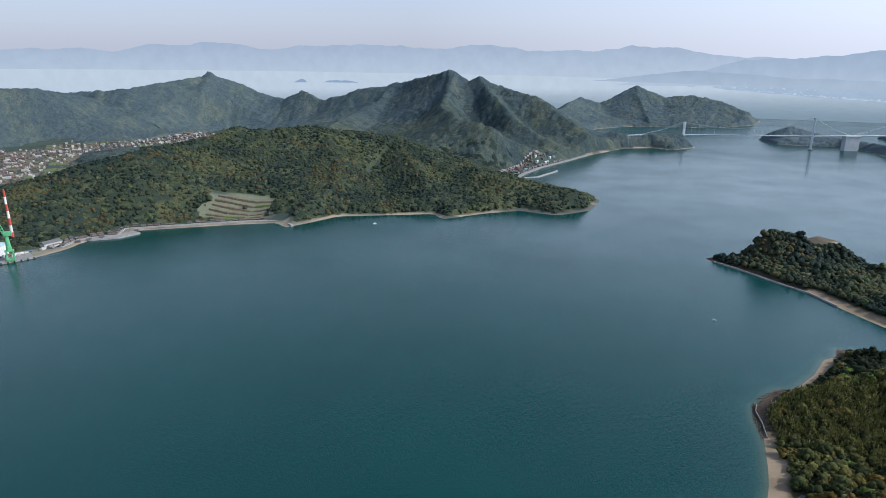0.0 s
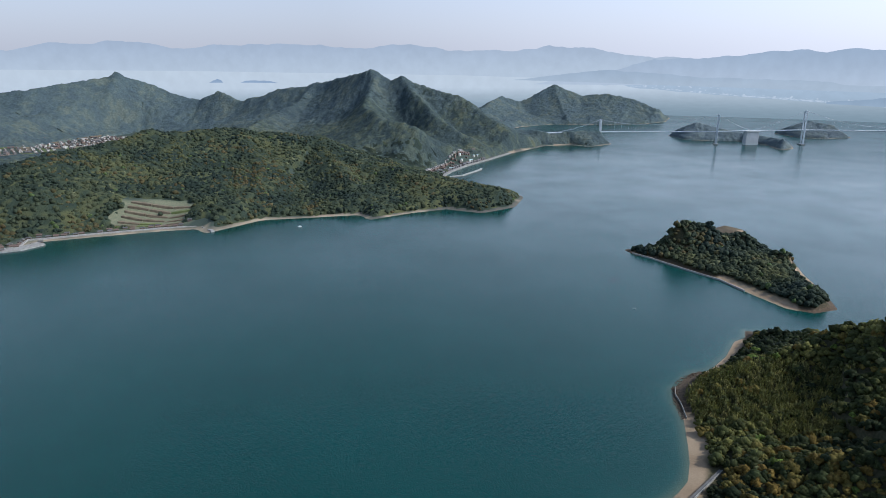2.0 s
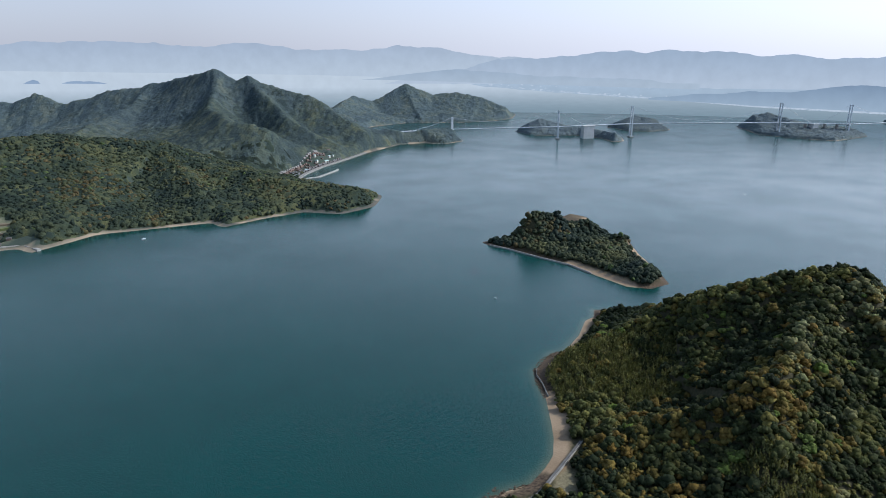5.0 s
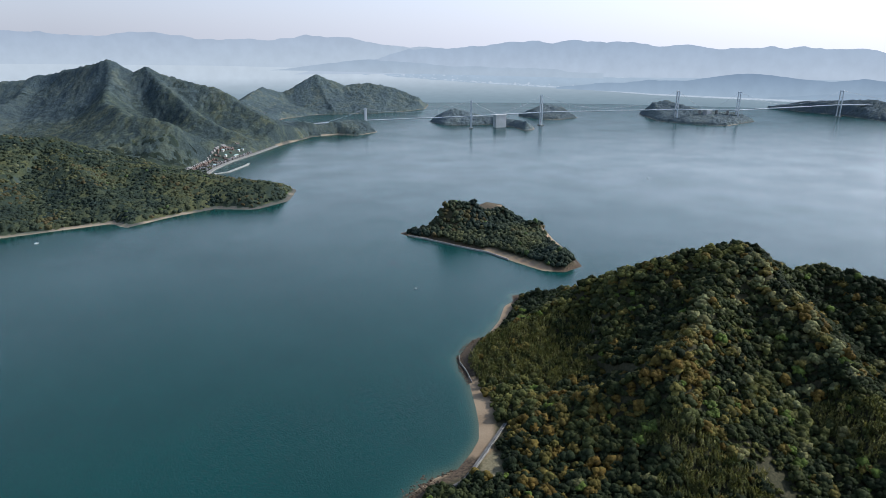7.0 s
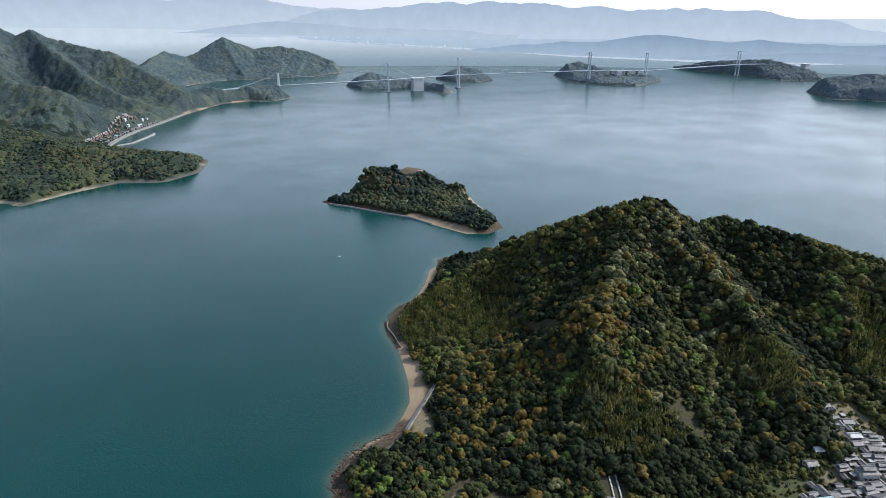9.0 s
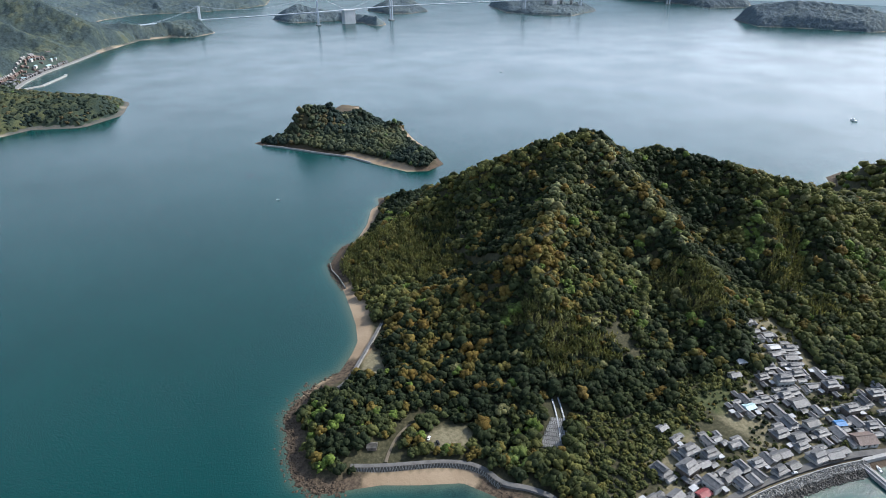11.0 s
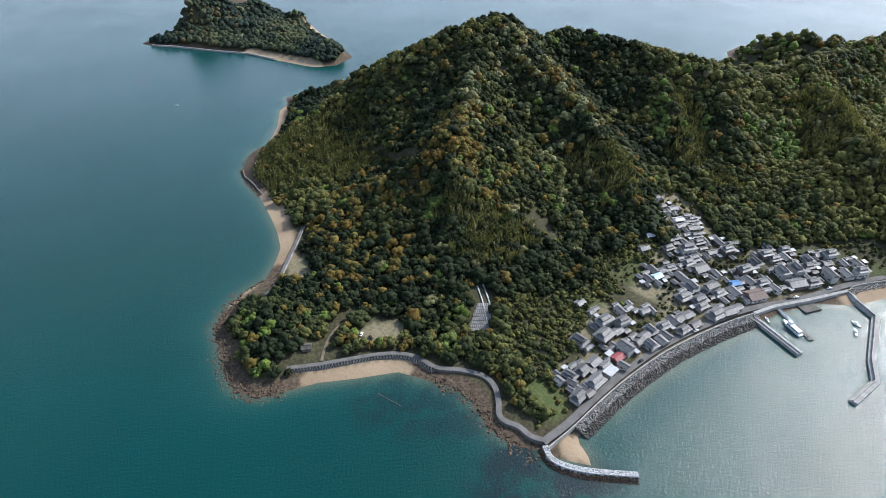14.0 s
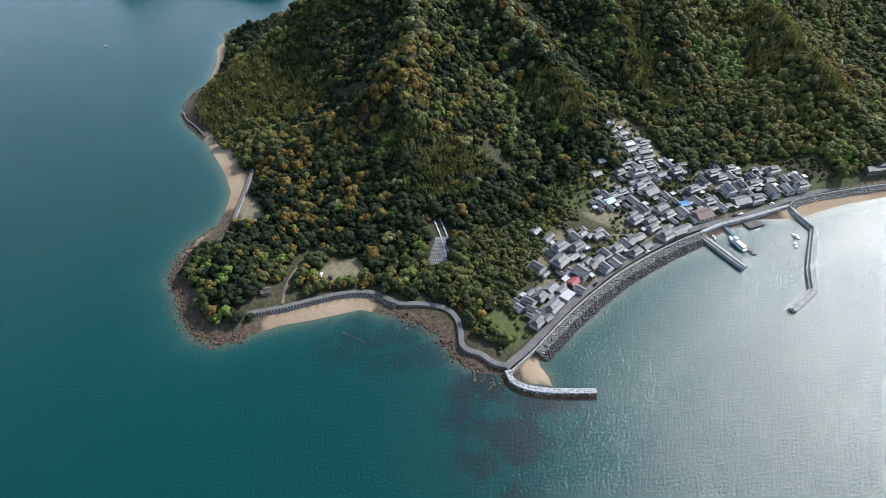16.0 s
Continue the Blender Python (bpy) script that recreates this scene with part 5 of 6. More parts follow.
LANES = [
    [(322, 144, 7, "g"), (319, 133, 5, "g"), (315, 121, 11, "g"), (334, 118, 8, "g"), (340, 115, 6, "g"), (345, 105, 7, "g"), (323, 111, 10, "g"), (314, 110, 8, "g"), (289, 125, 11, "g"), (302, 114, 12, "g"), (302, 98, 10, "g"), (291, 104, 5, "w"), (292, 98, 8, "r"), (288, 92, 7, "g"), (278, 96, 9, "w"), (280, 101, 7, "g"), (278, 108, 9, "g"), (267, 110, 9, "g"), (258, 114, 9, "g"), (250, 117, 6, "g")],
    [(264, 99, 12, "g"), (247, 101, 10, "g"), (253, 97, 6, "s"), (254, 110, 6, "g"), (330, 93, 9, "g"), (321, 94, 9, "g"), (315, 94, 8, "g"), (317, 87, 9, "g"), (325, 83, 8, "g"), (332, 83, 9, "p"), (340, 88, 9, "g"), (349, 85, 9, "g"), (354, 83, 8, "g"), (345, 76, 9, "g"), (355, 72, 8, "g"), (361, 80, 8, "g"), (375, 65, 12, "g"), (384, 59, 11, "g"), (392, 56, 7, "g"), (377, 76, 9, "g")],
    [(474, 159, 6, "g"), (456, 151, 9, "g"), (469, 150, 6, "g"), (476, 143, 8, "g"), (466, 133, 8, "w"), (457, 128, 7, "g"), (476, 125, 9, "g"), (464, 119, 10, "g"), (455, 113, 9, "g"), (449, 108, 9, "g"), (426, 140, 8, "w"), (440, 137, 6, "g"), (433, 134, 5, "g"), (438, 125, 9, "g"), (431, 127, 8, "g"), (440, 117, 8, "p"), (409, 137, 8, "g"), (424, 123, 9, "g"), (433, 111, 12, "g"), (426, 103, 11, "g")],
    [(419, 104, 9, "g"), (418, 94, 12, "g"), (444, 95, 8, "g"), (453, 86, 10, "g"), (465, 86, 11, "g"), (472, 81, 9, "g"), (461, 95, 10, "p"), (392, 121, 9, "g"), (387, 115, 8, "t"), (380, 119, 8, "g"), (403, 112, 9, "g"), (396, 115, 7, "g"), (398, 100, 13, "p"), (393, 90, 12, "g"), (378, 90, 11, "g"), (382, 80, 12, "g"), (400, 79, 10, "g"), (399, 72, 10, "g"), (420, 82, 9, "p"), (418, 67, 7, "b")],
    [(408, 64, 10, "g"), (437, 67, 11, "g"), (428, 60, 10, "g"), (433, 52, 9, "g"), (455, 64, 10, "g"), (480, 64, 11, "g"), (467, 61, 10, "g"), (469, 54, 9, "g"), (486, 52, 9, "g"), (476, 48, 9, "g"), (454, 44, 11, "g"), (464, 37, 11, "g"), (448, 32, 14, "g"), (458, 23, 11, "g"), (476, 31, 9, "g"), (485, 34, 9, "g"), (496, 29, 8, "g"), (500, 22, 10, "g"), (489, 21, 8, "g"), (474, 15, 12, "p")],
    [(497, 11, 9, "p"), (503, 3, 9, "g"), (485, 6, 10, "g"), (493, -2, 10, "g"), (414, 51, 14, "n"), (432, 42, 9, "p"), (546, -44, 11, "g"), (552, -49, 10, "g")],
]
ROOFS = {"g": (M_TILE, "grey-tiled village house with stained plaster walls"), "p": (M_TILE, "long grey-tiled outbuilding among the houses"), "w": (M_WHITE_ROOF, "small house with a pale sheet-metal roof"),
         "r": (M_TILE_RED, "house with a faded red roof by the road"), "n": (M_TILE_BROWN, "large hall with a brown roof on the waterfront"), "b": (M_BLUE_ROOF, "house with a bright blue sheet roof"),
         "t": (M_TEAL_ROOF, "house with a pale turquoise roof"), "s": (M_TILE, "grey-blue tiled shed beside the road")}


def build_village():
    r = random.Random(5)
    spots = [h for lane in LANES for h in lane]
    zs = near_ground(np.array([h[0] for h in spots]), np.array([h[1] for h in spots]))[0]
    for (x, y, L, key), z in zip(spots, zs):
        head = np.interp(x, [220, 262, 310, 380, 440, 500, 560], [-5, -6, -13, -25, -31, -38, -46])
        turn = 90 if key == "p" or (key == "g" and r.random() < 0.3) else 0
        W = L * (0.5 if key == "p" else r.uniform(0.62, 0.78))
        style = "flat" if key == "w" and r.random() < 0.5 else ("main" if key == "g" and L >= 9 and r.random() < 0.75 else "gable")
        mat, label = ROOFS[key]
        ob = house(L * 0.97, W, style, mat, r.choice((M_PLASTER, M_TIMBER, M_PLASTER)), 2 if L >= 10 and r.random() < 0.45 else 1, label)
        ob["group"] = "houses of the village"
        ob.matrix_world = pose(x, y, max(z, 2.4) + 0.3, 0, 0, head + turn + r.uniform(-6, 6))
    # sheds and lean-tos that fill the yards
    kinds = [house(4.6, 3.2, "gable", M_TILE, M_TIMBER, 0.8, "small grey-tiled shed in a yard", "shed", False), house(6.5, 3.0, "gable", M_TILE, M_PLASTER, 0.8, "narrow grey-tiled shed in a yard", "shed", False), house(3.4, 2.8, "flat", M_WHITE_ROOF, M_TIMBER, 0.8, "tiny shed with a pale sheet roof", "shed", False)]
    n = 0
    spots2 = [(h[0], h[1], h[2] * 0.42) for h in spots]
    for x, y, L in list(spots2):
        for _ in range(4):
            a = r.uniform(0, 6.3)
            px, py = x + math.cos(a) * (L + 3.2), y + math.sin(a) * (L + 3.2)
            if any(math.hypot(px - q[0], py - q[1]) < q[2] + 1.6 for q in spots2):
                continue
            if to_line(np.array([px]), np.array([py]), ROAD)[0][0] < 5.5 or not inside(np.array([px]), np.array([py]), VILLAGE)[0]:
                continue
            head = float(np.interp(px, [220, 262, 310, 380, 440, 500, 560], [-5, -6, -13, -25, -31, -38, -46])) + r.choice((0, 90)) + r.uniform(-8, 8)
            z = height_near(px, py)
            m = pose(px, py, max(z, 2.2) + 0.3, 0, 0, head)
            if n < len(kinds):
                kinds[n].matrix_world = m
            else:
                copy_thing(kinds[r.choice((0, 0, 1, 1, 2))], m)
            spots2.append((px, py, 2.4))
            n += 1


build_village()
swept("sea_wall_10", [(430, 935), (448, 905), (477, 840), (501, 793), (510, 745)], [(-1, -2), (-1, 2.2), (-2.6, 2.2), (-3.2, -2)], M_CONC, "grey stone wall along the islet's shore", "sea wall", "structure")


def gardens():
    """Shrubs and small garden trees between the houses and along the lanes."""
    x, y = jittered(215, 560, -70, 175, 4.2, rng)
    z, d = near_ground(x, y)
    spots = np.array([(h[0], h[1], h[2]) for lane in LANES for h in lane], float)
    keep = inside(x, y, VILLAGE) & (d > 12) & (to_line(x, y, ROAD)[0] > 7)
    keep &= (np.hypot(x[:, None] - spots[:, 0], y[:, None] - spots[:, 1]) - spots[:, 2] * 0.55).min(1) > 0.6
    keep &= fbm(x, y, 22, 3, 44) > 0.42
    x, y, z = x[keep], y[keep], z[keep]
    size = 0.8 + 1.5 * rng.uniform(size=len(x)) ** 2
    v, f, t = scattered(BROAD, rng, x, y, z, size, np.clip(species(x, y, rng, 70) + 0.1, 0, 1))
    tagged(new("garden_shrubs", mesh_of("garden_shrubs", v, f, M_LEAF, False, [("tint", t)])), "green shrubs and small trees in the village gardens", "shrubs", kind="stuff")


gardens()


# ---- boats and cars ----
def hull(bm, L, W, H, draft=0.4):
    """A boat's hull with a raked bow, open to the deck."""
    sec = []
    for t, w, lift in ((0, 0.8, 0.0), (0.3, 1.0, 0.0), (0.65, 0.95, 0.08), (0.88, 0.55, 0.3), (1.0, 0.06, 0.55)):
        x = (t - 0.5) * L
        sec.append([bm.verts.new(c) for c in ((x, -W / 2 * w, H + lift), (x - 0.02 * L * t, -W / 2 * w * 0.75, -draft + lift * 0.5), (x - 0.02 * L * t, W / 2 * w * 0.75, -draft + lift * 0.5), (x, W / 2 * w, H + lift))])
    for a, b in zip(sec, sec[1:]):
        for k in range(3):
            bm.faces.new((a[k], b[k], b[k + 1], a[k + 1]))
        bm.faces.new((a[3], b[3], b[0], a[0]))
    bm.faces.new(sec[0])
    bm.faces.new(sec[-1][::-1])
    bmesh.ops.recalc_face_normals(bm, faces=bm.faces)


def ferry():
    top = new("ferry_boat")
    bm = bmesh.new()
    hull(bm, 17, 4.6, 1.3)
    part("hull", bm, M_WHITE, top)
    part("stripe", boxes((-8.3, 5.5, -2.36, -2.31, 0.5, 0.8), (-8.3, 5.5, 2.31, 2.36, 0.5, 0.8)), M_TEAL_ROOF, top, "turquoise side stripe")
    cabin = part("cabin", boxes((-7, 4, -1.9, 1.9, 1.25, 3.3), bevel=0.2), M_WHITE, top)
    for k in range(6):
        for s in (-1, 1):
            part("window", boxes((-6.3 + k * 1.7, -5.1 + k * 1.7, s * 1.9 - 0.03, s * 1.9 + 0.03, 2.1, 2.9)), M_GLASS, cabin)
    part("wheelhouse", boxes((1.0, 4.2, -1.4, 1.4, 3.25, 4.9), bevel=0.25), M_WHITE, top)
    part("mast", boxes((0.4, 0.6, -0.1, 0.1, 3.3, 7)), M_STEEL, top)
    return tagged(top, "white passenger ferry with a turquoise stripe moored at a pontoon", "boat")


f = ferry()
f.matrix_world = pose(400, 20, 0.1, 0, 0, 58)


def small_boat(L, label):
    top = new("motor_boat")
    bm = bmesh.new()
    hull(bm, L, L * 0.27, 0.8, 0.3)
    part("hull", bm, M_WHITE, top)
    part("cabin", boxes((-L * 0.12, L * 0.16, -L * 0.09, L * 0.09, 0.7, 2.0), bevel=0.12), M_WHITE, top)
    part("windscreen", boxes((L * 0.155, L * 0.17, -L * 0.08, L * 0.08, 1.3, 1.9)), M_GLASS, top)
    part("engine", boxes((-L * 0.52, -L * 0.47, -0.25, 0.25, 0.3, 1.2), bevel=0.06), M_BLACK, top)
    return tagged(top, label, "boat")


b = small_boat(7.0, "small white motor boat on calm water")
b.matrix_world = pose(434, -13, 0.05, 0, 0, 70)
for x, y, a, k in ((424, -15, 20, 1.0), (398, 36, 50, 0.8), (-134, 1183, 15, 1.0), (332, 703, 140, 0.6), (1179, 1121, 80, 0.9), (1323, 353, 60, 2.2)):
    c = copy_thing(b, pose(x, y, 0.05, 0, 0, a))
    c.scale = (k, k, k)
pont = tagged(new("pontoon"), "floating grey pontoon with a gangway to the quay", "pontoon")
part("float", boxes((-8, 8, -1.7, 1.7, -0.5, 0.8), bevel=0.1), M_CONC_DARK, pont)
part("gangway", boxes((7.5, 24, -0.7, 0.7, 0.9, 1.1), (7.5, 24, -0.75, -0.68, 1.0, 1.9), (7.5, 24, 0.68, 0.75, 1.0, 1.9)), M_STEEL, pont)
for k in (-6, 6):
    part("pile", boxes((k - 0.25, k + 0.25, 1.8, 2.3, -3, 3.5), bevel=0.1), M_STEEL, pont)
pont.matrix_world = pose(400.5, 13, 0, 0, 0, 57)


def car(paint, label):
    top = new("car")
    bm = boxes((-2.1, 2.1, -0.82, 0.82, 0.3, 0.95), bevel=0.14)
    part("body", bm, paint, top)
    bm = boxes((-1.3, 1.1, -0.72, 0.72, 0.9, 1.5), bevel=0.2)
    part("cabin", bm, M_GLASS, top)
    part("roof_panel", boxes((-1.0, 0.8, -0.66, 0.66, 1.5, 1.55)), paint, top)
    for x in (-1.3, 1.3):
        for s in (-0.8, 0.8):
            bm = bmesh.new()
            bmesh.ops.create_cone(bm, cap_ends=True, segments=14, radius1=0.33, radius2=0.33, depth=0.22, matrix=Matrix.Translation((x, s, 0.33)) @ Matrix.Rotation(math.pi / 2, 4, "X"))
            part("wheel", bm, M_BLACK, top)
    return tagged(top, label, "car")


c1 = car(M_WHITE, "white car parked on bare ground")
c2 = car(M_BLACK, "dark car parked beside the road")
spots = [(c1, 200, 243, 30, None), (c2, 202, 236, 70, None), (c1, 225, 111, 40, None), (c1, 351, 69.5, -22, 3.1), (c1, 330, 80, -15, 3.1), (c1, 433, 27.5, -35, 3.1), (c2, 428.5, 31, -35, 3.1), (c1, 460, 11.5, -32, 3.1), (c2, 300, 85.8, -10, 3.1)]
for k, (ob, x, y, a, z) in enumerate(spots):
    m = pose(x, y, z if z else height_near(x, y) + 0.02, 0, 0, a)
    if k < 2:
        ob.matrix_world = m
    else:
        copy_thing(ob, m)

# hut, hillside cemetery, log boom
hut = house(6, 4.5, "gable", M_CONC_DARK, M_TIMBER, 0.9, "dark weathered hut at the wood's edge", "hut")
hut.matrix_world = pose(166, 260, height_near(166, 260), 0, 0, -40)


def cemetery():
    top = tagged(new("cemetery"), "terraced hillside cemetery of pale stone", "cemetery")
    r = random.Random(9)
    for k in range(8):
        x, y = 255 + k * 2.9, 183 + k * 1.8
        z = height_near(x, y)
        w = 8.5 - k * 0.55
        m = Matrix.Translation((x, y, z)) @ Matrix.Rotation(radians(-52), 4, "Z")
        bm = boxes((-w, w, -1.6, 1.6, -2.5, 0.7), bevel=0.08)
        bm.transform(m)
        part("terrace", bm, M_CONC, top)
        for j in range(int(w * 1.3)):
            for row in (-0.8, 0.7):
                bm = boxes((-0.35, 0.35, -0.35, 0.35, 0.6, 0.9), (-0.22, 0.22, -0.22, 0.22, 0.85, r.uniform(1.4, 1.9)), bevel=0.03)
                bm.transform(m @ Matrix.Translation((-w + 0.8 + j * 1.45, row + r.uniform(-0.2, 0.2), 0)))
                part("gravestone", bm, M_STONE, top)
    for side in (-2.2, 2.6):
        path = [(264 + k * 2.4 + side * 0.7, 181 + k * 2.1 + 0.06 * k * k - side * 0.7) for k in range(12)]
        for (x, y), (x2, y2) in zip(path, path[1:]):
            bm = boxes((-0.2, 3.4, -0.45, 0.45, -1.5, 1.1))
            bm.transform(Matrix.Translation((x, y, height_near(x, y))) @ Matrix.Rotation(math.atan2(y2 - y, x2 - x), 4, "Z"))
            part("stair_wall", bm, M_PALE, top, "whitish concrete stair wall")


cemetery()
log = part("driftwood_line", boxes((-9, 9, -0.25, 0.25, -0.25, 0.2), bevel=0.1), M_CONC_DARK)
log.matrix_world = pose(173, 190, 0, 0, 0, 97)
tagged(log, "dark log boom drifting in the cove", "log")


# ---- the far side: coast road, harbour village, valley town ----
def coast_line(pts, inset):
    p = np.array(pts, float)
    t = np.gradient(p, axis=0)
    t /= np.linalg.norm(t, axis=1)[:, None]
    return [tuple(q) for q in p + np.stack([-t[:, 1], t[:, 0]], 1) * inset]


swept("road", coast_line(LEFT_FRONT[4:12], 15), [(3, -1), (3, 3.2), (-3, 3.2), (-4, -1)], M_CONC, "pale coast road on a sea wall", "road", "structure")
swept("sea_wall_7", [(-648, 1052), (-583, 1076), (-560, 1108)], [(22, -2), (22, 2.6), (-2, 2.6), (-2, -2)], M_CONC, "broad concrete apron beside the quay", "quay", "structure")
swept("sea_wall_8", LEFT_FRONT[0:4], [(32, -2), (32, 3), (-3, 3), (-3, -2)], M_CONC, "shipyard quay with black fenders", "quay", "structure")
swept("breakwater", [(222, 1690), (262, 1705), (330, 1800), (336, 1818)], [(4, -2), (3, 2.5), (-3, 2.5), (-4, -2)], M_CONC, "low breakwater of the far harbour", "breakwater", "structure")
HARBOUR = [(205, 1690), (240, 1770), (302, 1874), (392, 1988), (496, 2130)]
swept("sea_wall_9", HARBOUR, [(9, -2), (9, 2.8), (-2, 2.8), (-2, -2)], M_CONC, "pale sea wall of the far harbour village", "sea wall", "structure")

small = [house(7.6, 5.4, "gable", M_TILE, M_TIMBER, 1.1, "small grey-roofed timber house by the water", "house", False), house(12, 7, "main", M_TILE, M_WHITE, 1.6, "grey-roofed house with white walls", "house", False),
         house(8.6, 5.6, "gable", M_TILE_BROWN, M_TIMBER, 1.1, "brown-roofed house with timber walls", "house", False), house(16, 9, "flat", M_WHITE_ROOF, M_WHITE, 2, "long white building with a flat roof", "building", False), house(10, 6, "gable", M_TEAL_ROOF, M_PLASTER, 1.6, "plaster house with a pale turquoise roof", "house", False)]
placed = set()


def put_small(k, x, y, a, lift=0.0):
    z = height_left(x, y) + lift
    m = Matrix.Translation(squeezed_one(x, y, z)) @ Matrix.Rotation(radians(a), 4, "Z")
    if k in placed:
        copy_thing(small[k], m)
    else:
        small[k].matrix_world = m
        placed.add(k)


def build_far_villages():
    r = random.Random(8)
    for x, y, a in along_line(coast_line(LEFT_FRONT[4:11], 22), 14):
        for off in (0, 11):
            if r.random() < (0.8 if off == 0 else 0.5):
                put_small(r.choice((0, 0, 0, 0, 2, 2)), x - math.sin(a) * off + r.uniform(-3, 3), y + math.cos(a) * off, math.degrees(a) + r.uniform(-9, 9))
    for x, y, a in along_line(HARBOUR[:4], 13):
        for off in (17, 29, 41):
            if r.random() < 0.9 - off * 0.006:
                put_small(r.choice((0, 0, 0, 0, 2, 2, 4)), x - math.sin(a) * off + r.uniform(-3, 3), y + math.cos(a) * off + r.uniform(-3, 3), math.degrees(a) + r.choice((0, 90)) + r.uniform(-9, 9))
    line = LEFT_FLATS[0][0]
    town, port = [], []
    for x, y, a in along_line(line, 20):
        for _ in range(22):
            off = r.gauss(0, 100)
            if r.random() < 0.85:
                town.append((x - math.sin(a) * off, y + math.cos(a) * off, a + r.choice((0, 1.57)) + r.uniform(-0.2, 0.2)))
    for x, y, a in along_line(HARBOUR[:4], 9):
        port += [(x - math.sin(a) * off + r.uniform(-3, 3), y + math.cos(a) * off + r.uniform(-3, 3), a + r.uniform(-0.2, 0.2)) for off in (12, 52, 63)]
    shape = [(-1, -0.6, 0), (1, -0.6, 0), (1, 0.6, 0), (-1, 0.6, 0), (-1.1, -0.7, 0.8), (1.1, -0.7, 0.8), (1.1, 0.7, 0.8), (-1.1, 0.7, 0.8), (-1.1, 0, 1.2), (1.1, 0, 1.2)]
    for places, mats, pick in ((town, M_TILE_BROWN, 0), (town, M_TILE, 1), (town, M_PLASTER, 2), (port, M_TILE, 0), (port, M_TILE_BROWN, 1), (port, M_CONC, 2)):
        bm = bmesh.new()
        heights = left_ground([q[0] for q in places], [q[1] for q in places])[0]
        for k, (x, y, a) in enumerate(places):
            if k % 3 != pick:
                continue
            s = r.uniform(2.4, 4.6) * (2.6 if k % 23 == 0 else 1)
            ground = heights[k]
            v = [bm.verts.new(squeezed_one(x + s * (p[0] * math.cos(a) - p[1] * math.sin(a)), y + s * (p[0] * math.sin(a) + p[1] * math.cos(a)), ground + 5.5 * p[2])) for p in shape]
            for q in ((0, 1, 5, 4), (1, 2, 6, 5), (2, 3, 7, 6), (3, 0, 4, 7), (4, 5, 9, 8), (6, 7, 8, 9), (5, 6, 9), (7, 4, 8)):
                bm.faces.new([v[i] for i in q])
        ob = part("valley_town" if places is town else "harbour_village", bm, mats)
        tagged(ob, "small pale houses of the valley town" if places is town else "crowded grey-roofed houses of the harbour village", "town", kind="stuff")
    for x, y, a in along_line([(640, 2960), (759, 3061), (900, 3150)], 30):
        put_small(r.choice((0, 1, 3)), x - math.sin(a) * 30 - 20, y + math.cos(a) * 40, math.degrees(a))


build_far_villages()


def fields():
    """Terraced fields and paddies: flat plots with banks."""
    r = random.Random(3)
    for row in range(6):
        for k in range(3):
            x, y = -462 + k * 40 + row * 3, 1212 + row * 11.5
            z = height_left(x, y)
            side = math.degrees(math.atan2(height_left(x + 15, y) - height_left(x - 15, y), 30))
            ob = part("field_plot", boxes((-19.4, 19.4, -5.4, 5.4, -4, 0.5 + 0.35 * (k % 2)), bevel=0.3), M_CROP if (k, row) in ((1, 0), (1, 1), (2, 4)) else M_NET)
            ob.matrix_world = pose(x, y, z + 0.7, 0, -side, r.uniform(-3, 3))
            tagged(ob, "green terraced field with low banks" if (k, row) in ((1, 0), (1, 1), (2, 4)) else "dry brown terraced field with low banks", "field", "terraced fields")
    for x, y, a in along_line(LEFT_FLATS[0][0], 60):
        for off in (-150, -90, -30, 30, 90, 150):
            if r.random() < 0.8:
                px, py = x - math.sin(a) * off, y + math.cos(a) * off
                z = height_left(px, py)
                ob = part("field_plot", boxes((-27, 27, -26, 26, -6, 0.5), bevel=0.3), M_NET if r.random() < 0.65 else M_CROP)
                ob.matrix_world = Matrix.Translation(squeezed_one(px, py, z)) @ Matrix.Rotation(a, 4, "Z")
                tagged(ob, "flat farm plot in the valley", "field", "valley fields")


fields()


# ---- shipyard ----
def lattice_mast(bm, x, y, z0, z1, w, n):
    for sx in (-1, 1):
        for sy in (-1, 1):
            add_box(bm, x + sx * w - 0.35, x + sx * w + 0.35, y + sy * w - 0.35, y + sy * w + 0.35, z0, z1)
    for k in range(n + 1):
        z = z0 + (z1 - z0) * k / n
        add_box(bm, x - w, x + w, y - w - 0.2, y - w + 0.2, z - 0.3, z + 0.3)
        add_box(bm, x - w, x + w, y + w - 0.2, y + w + 0.2, z - 0.3, z + 0.3)
        add_box(bm, x - w - 0.2, x - w + 0.2, y - w, y + w, z - 0.3, z + 0.3)
        add_box(bm, x + w - 0.2, x + w + 0.2, y - w, y + w, z - 0.3, z + 0.3)


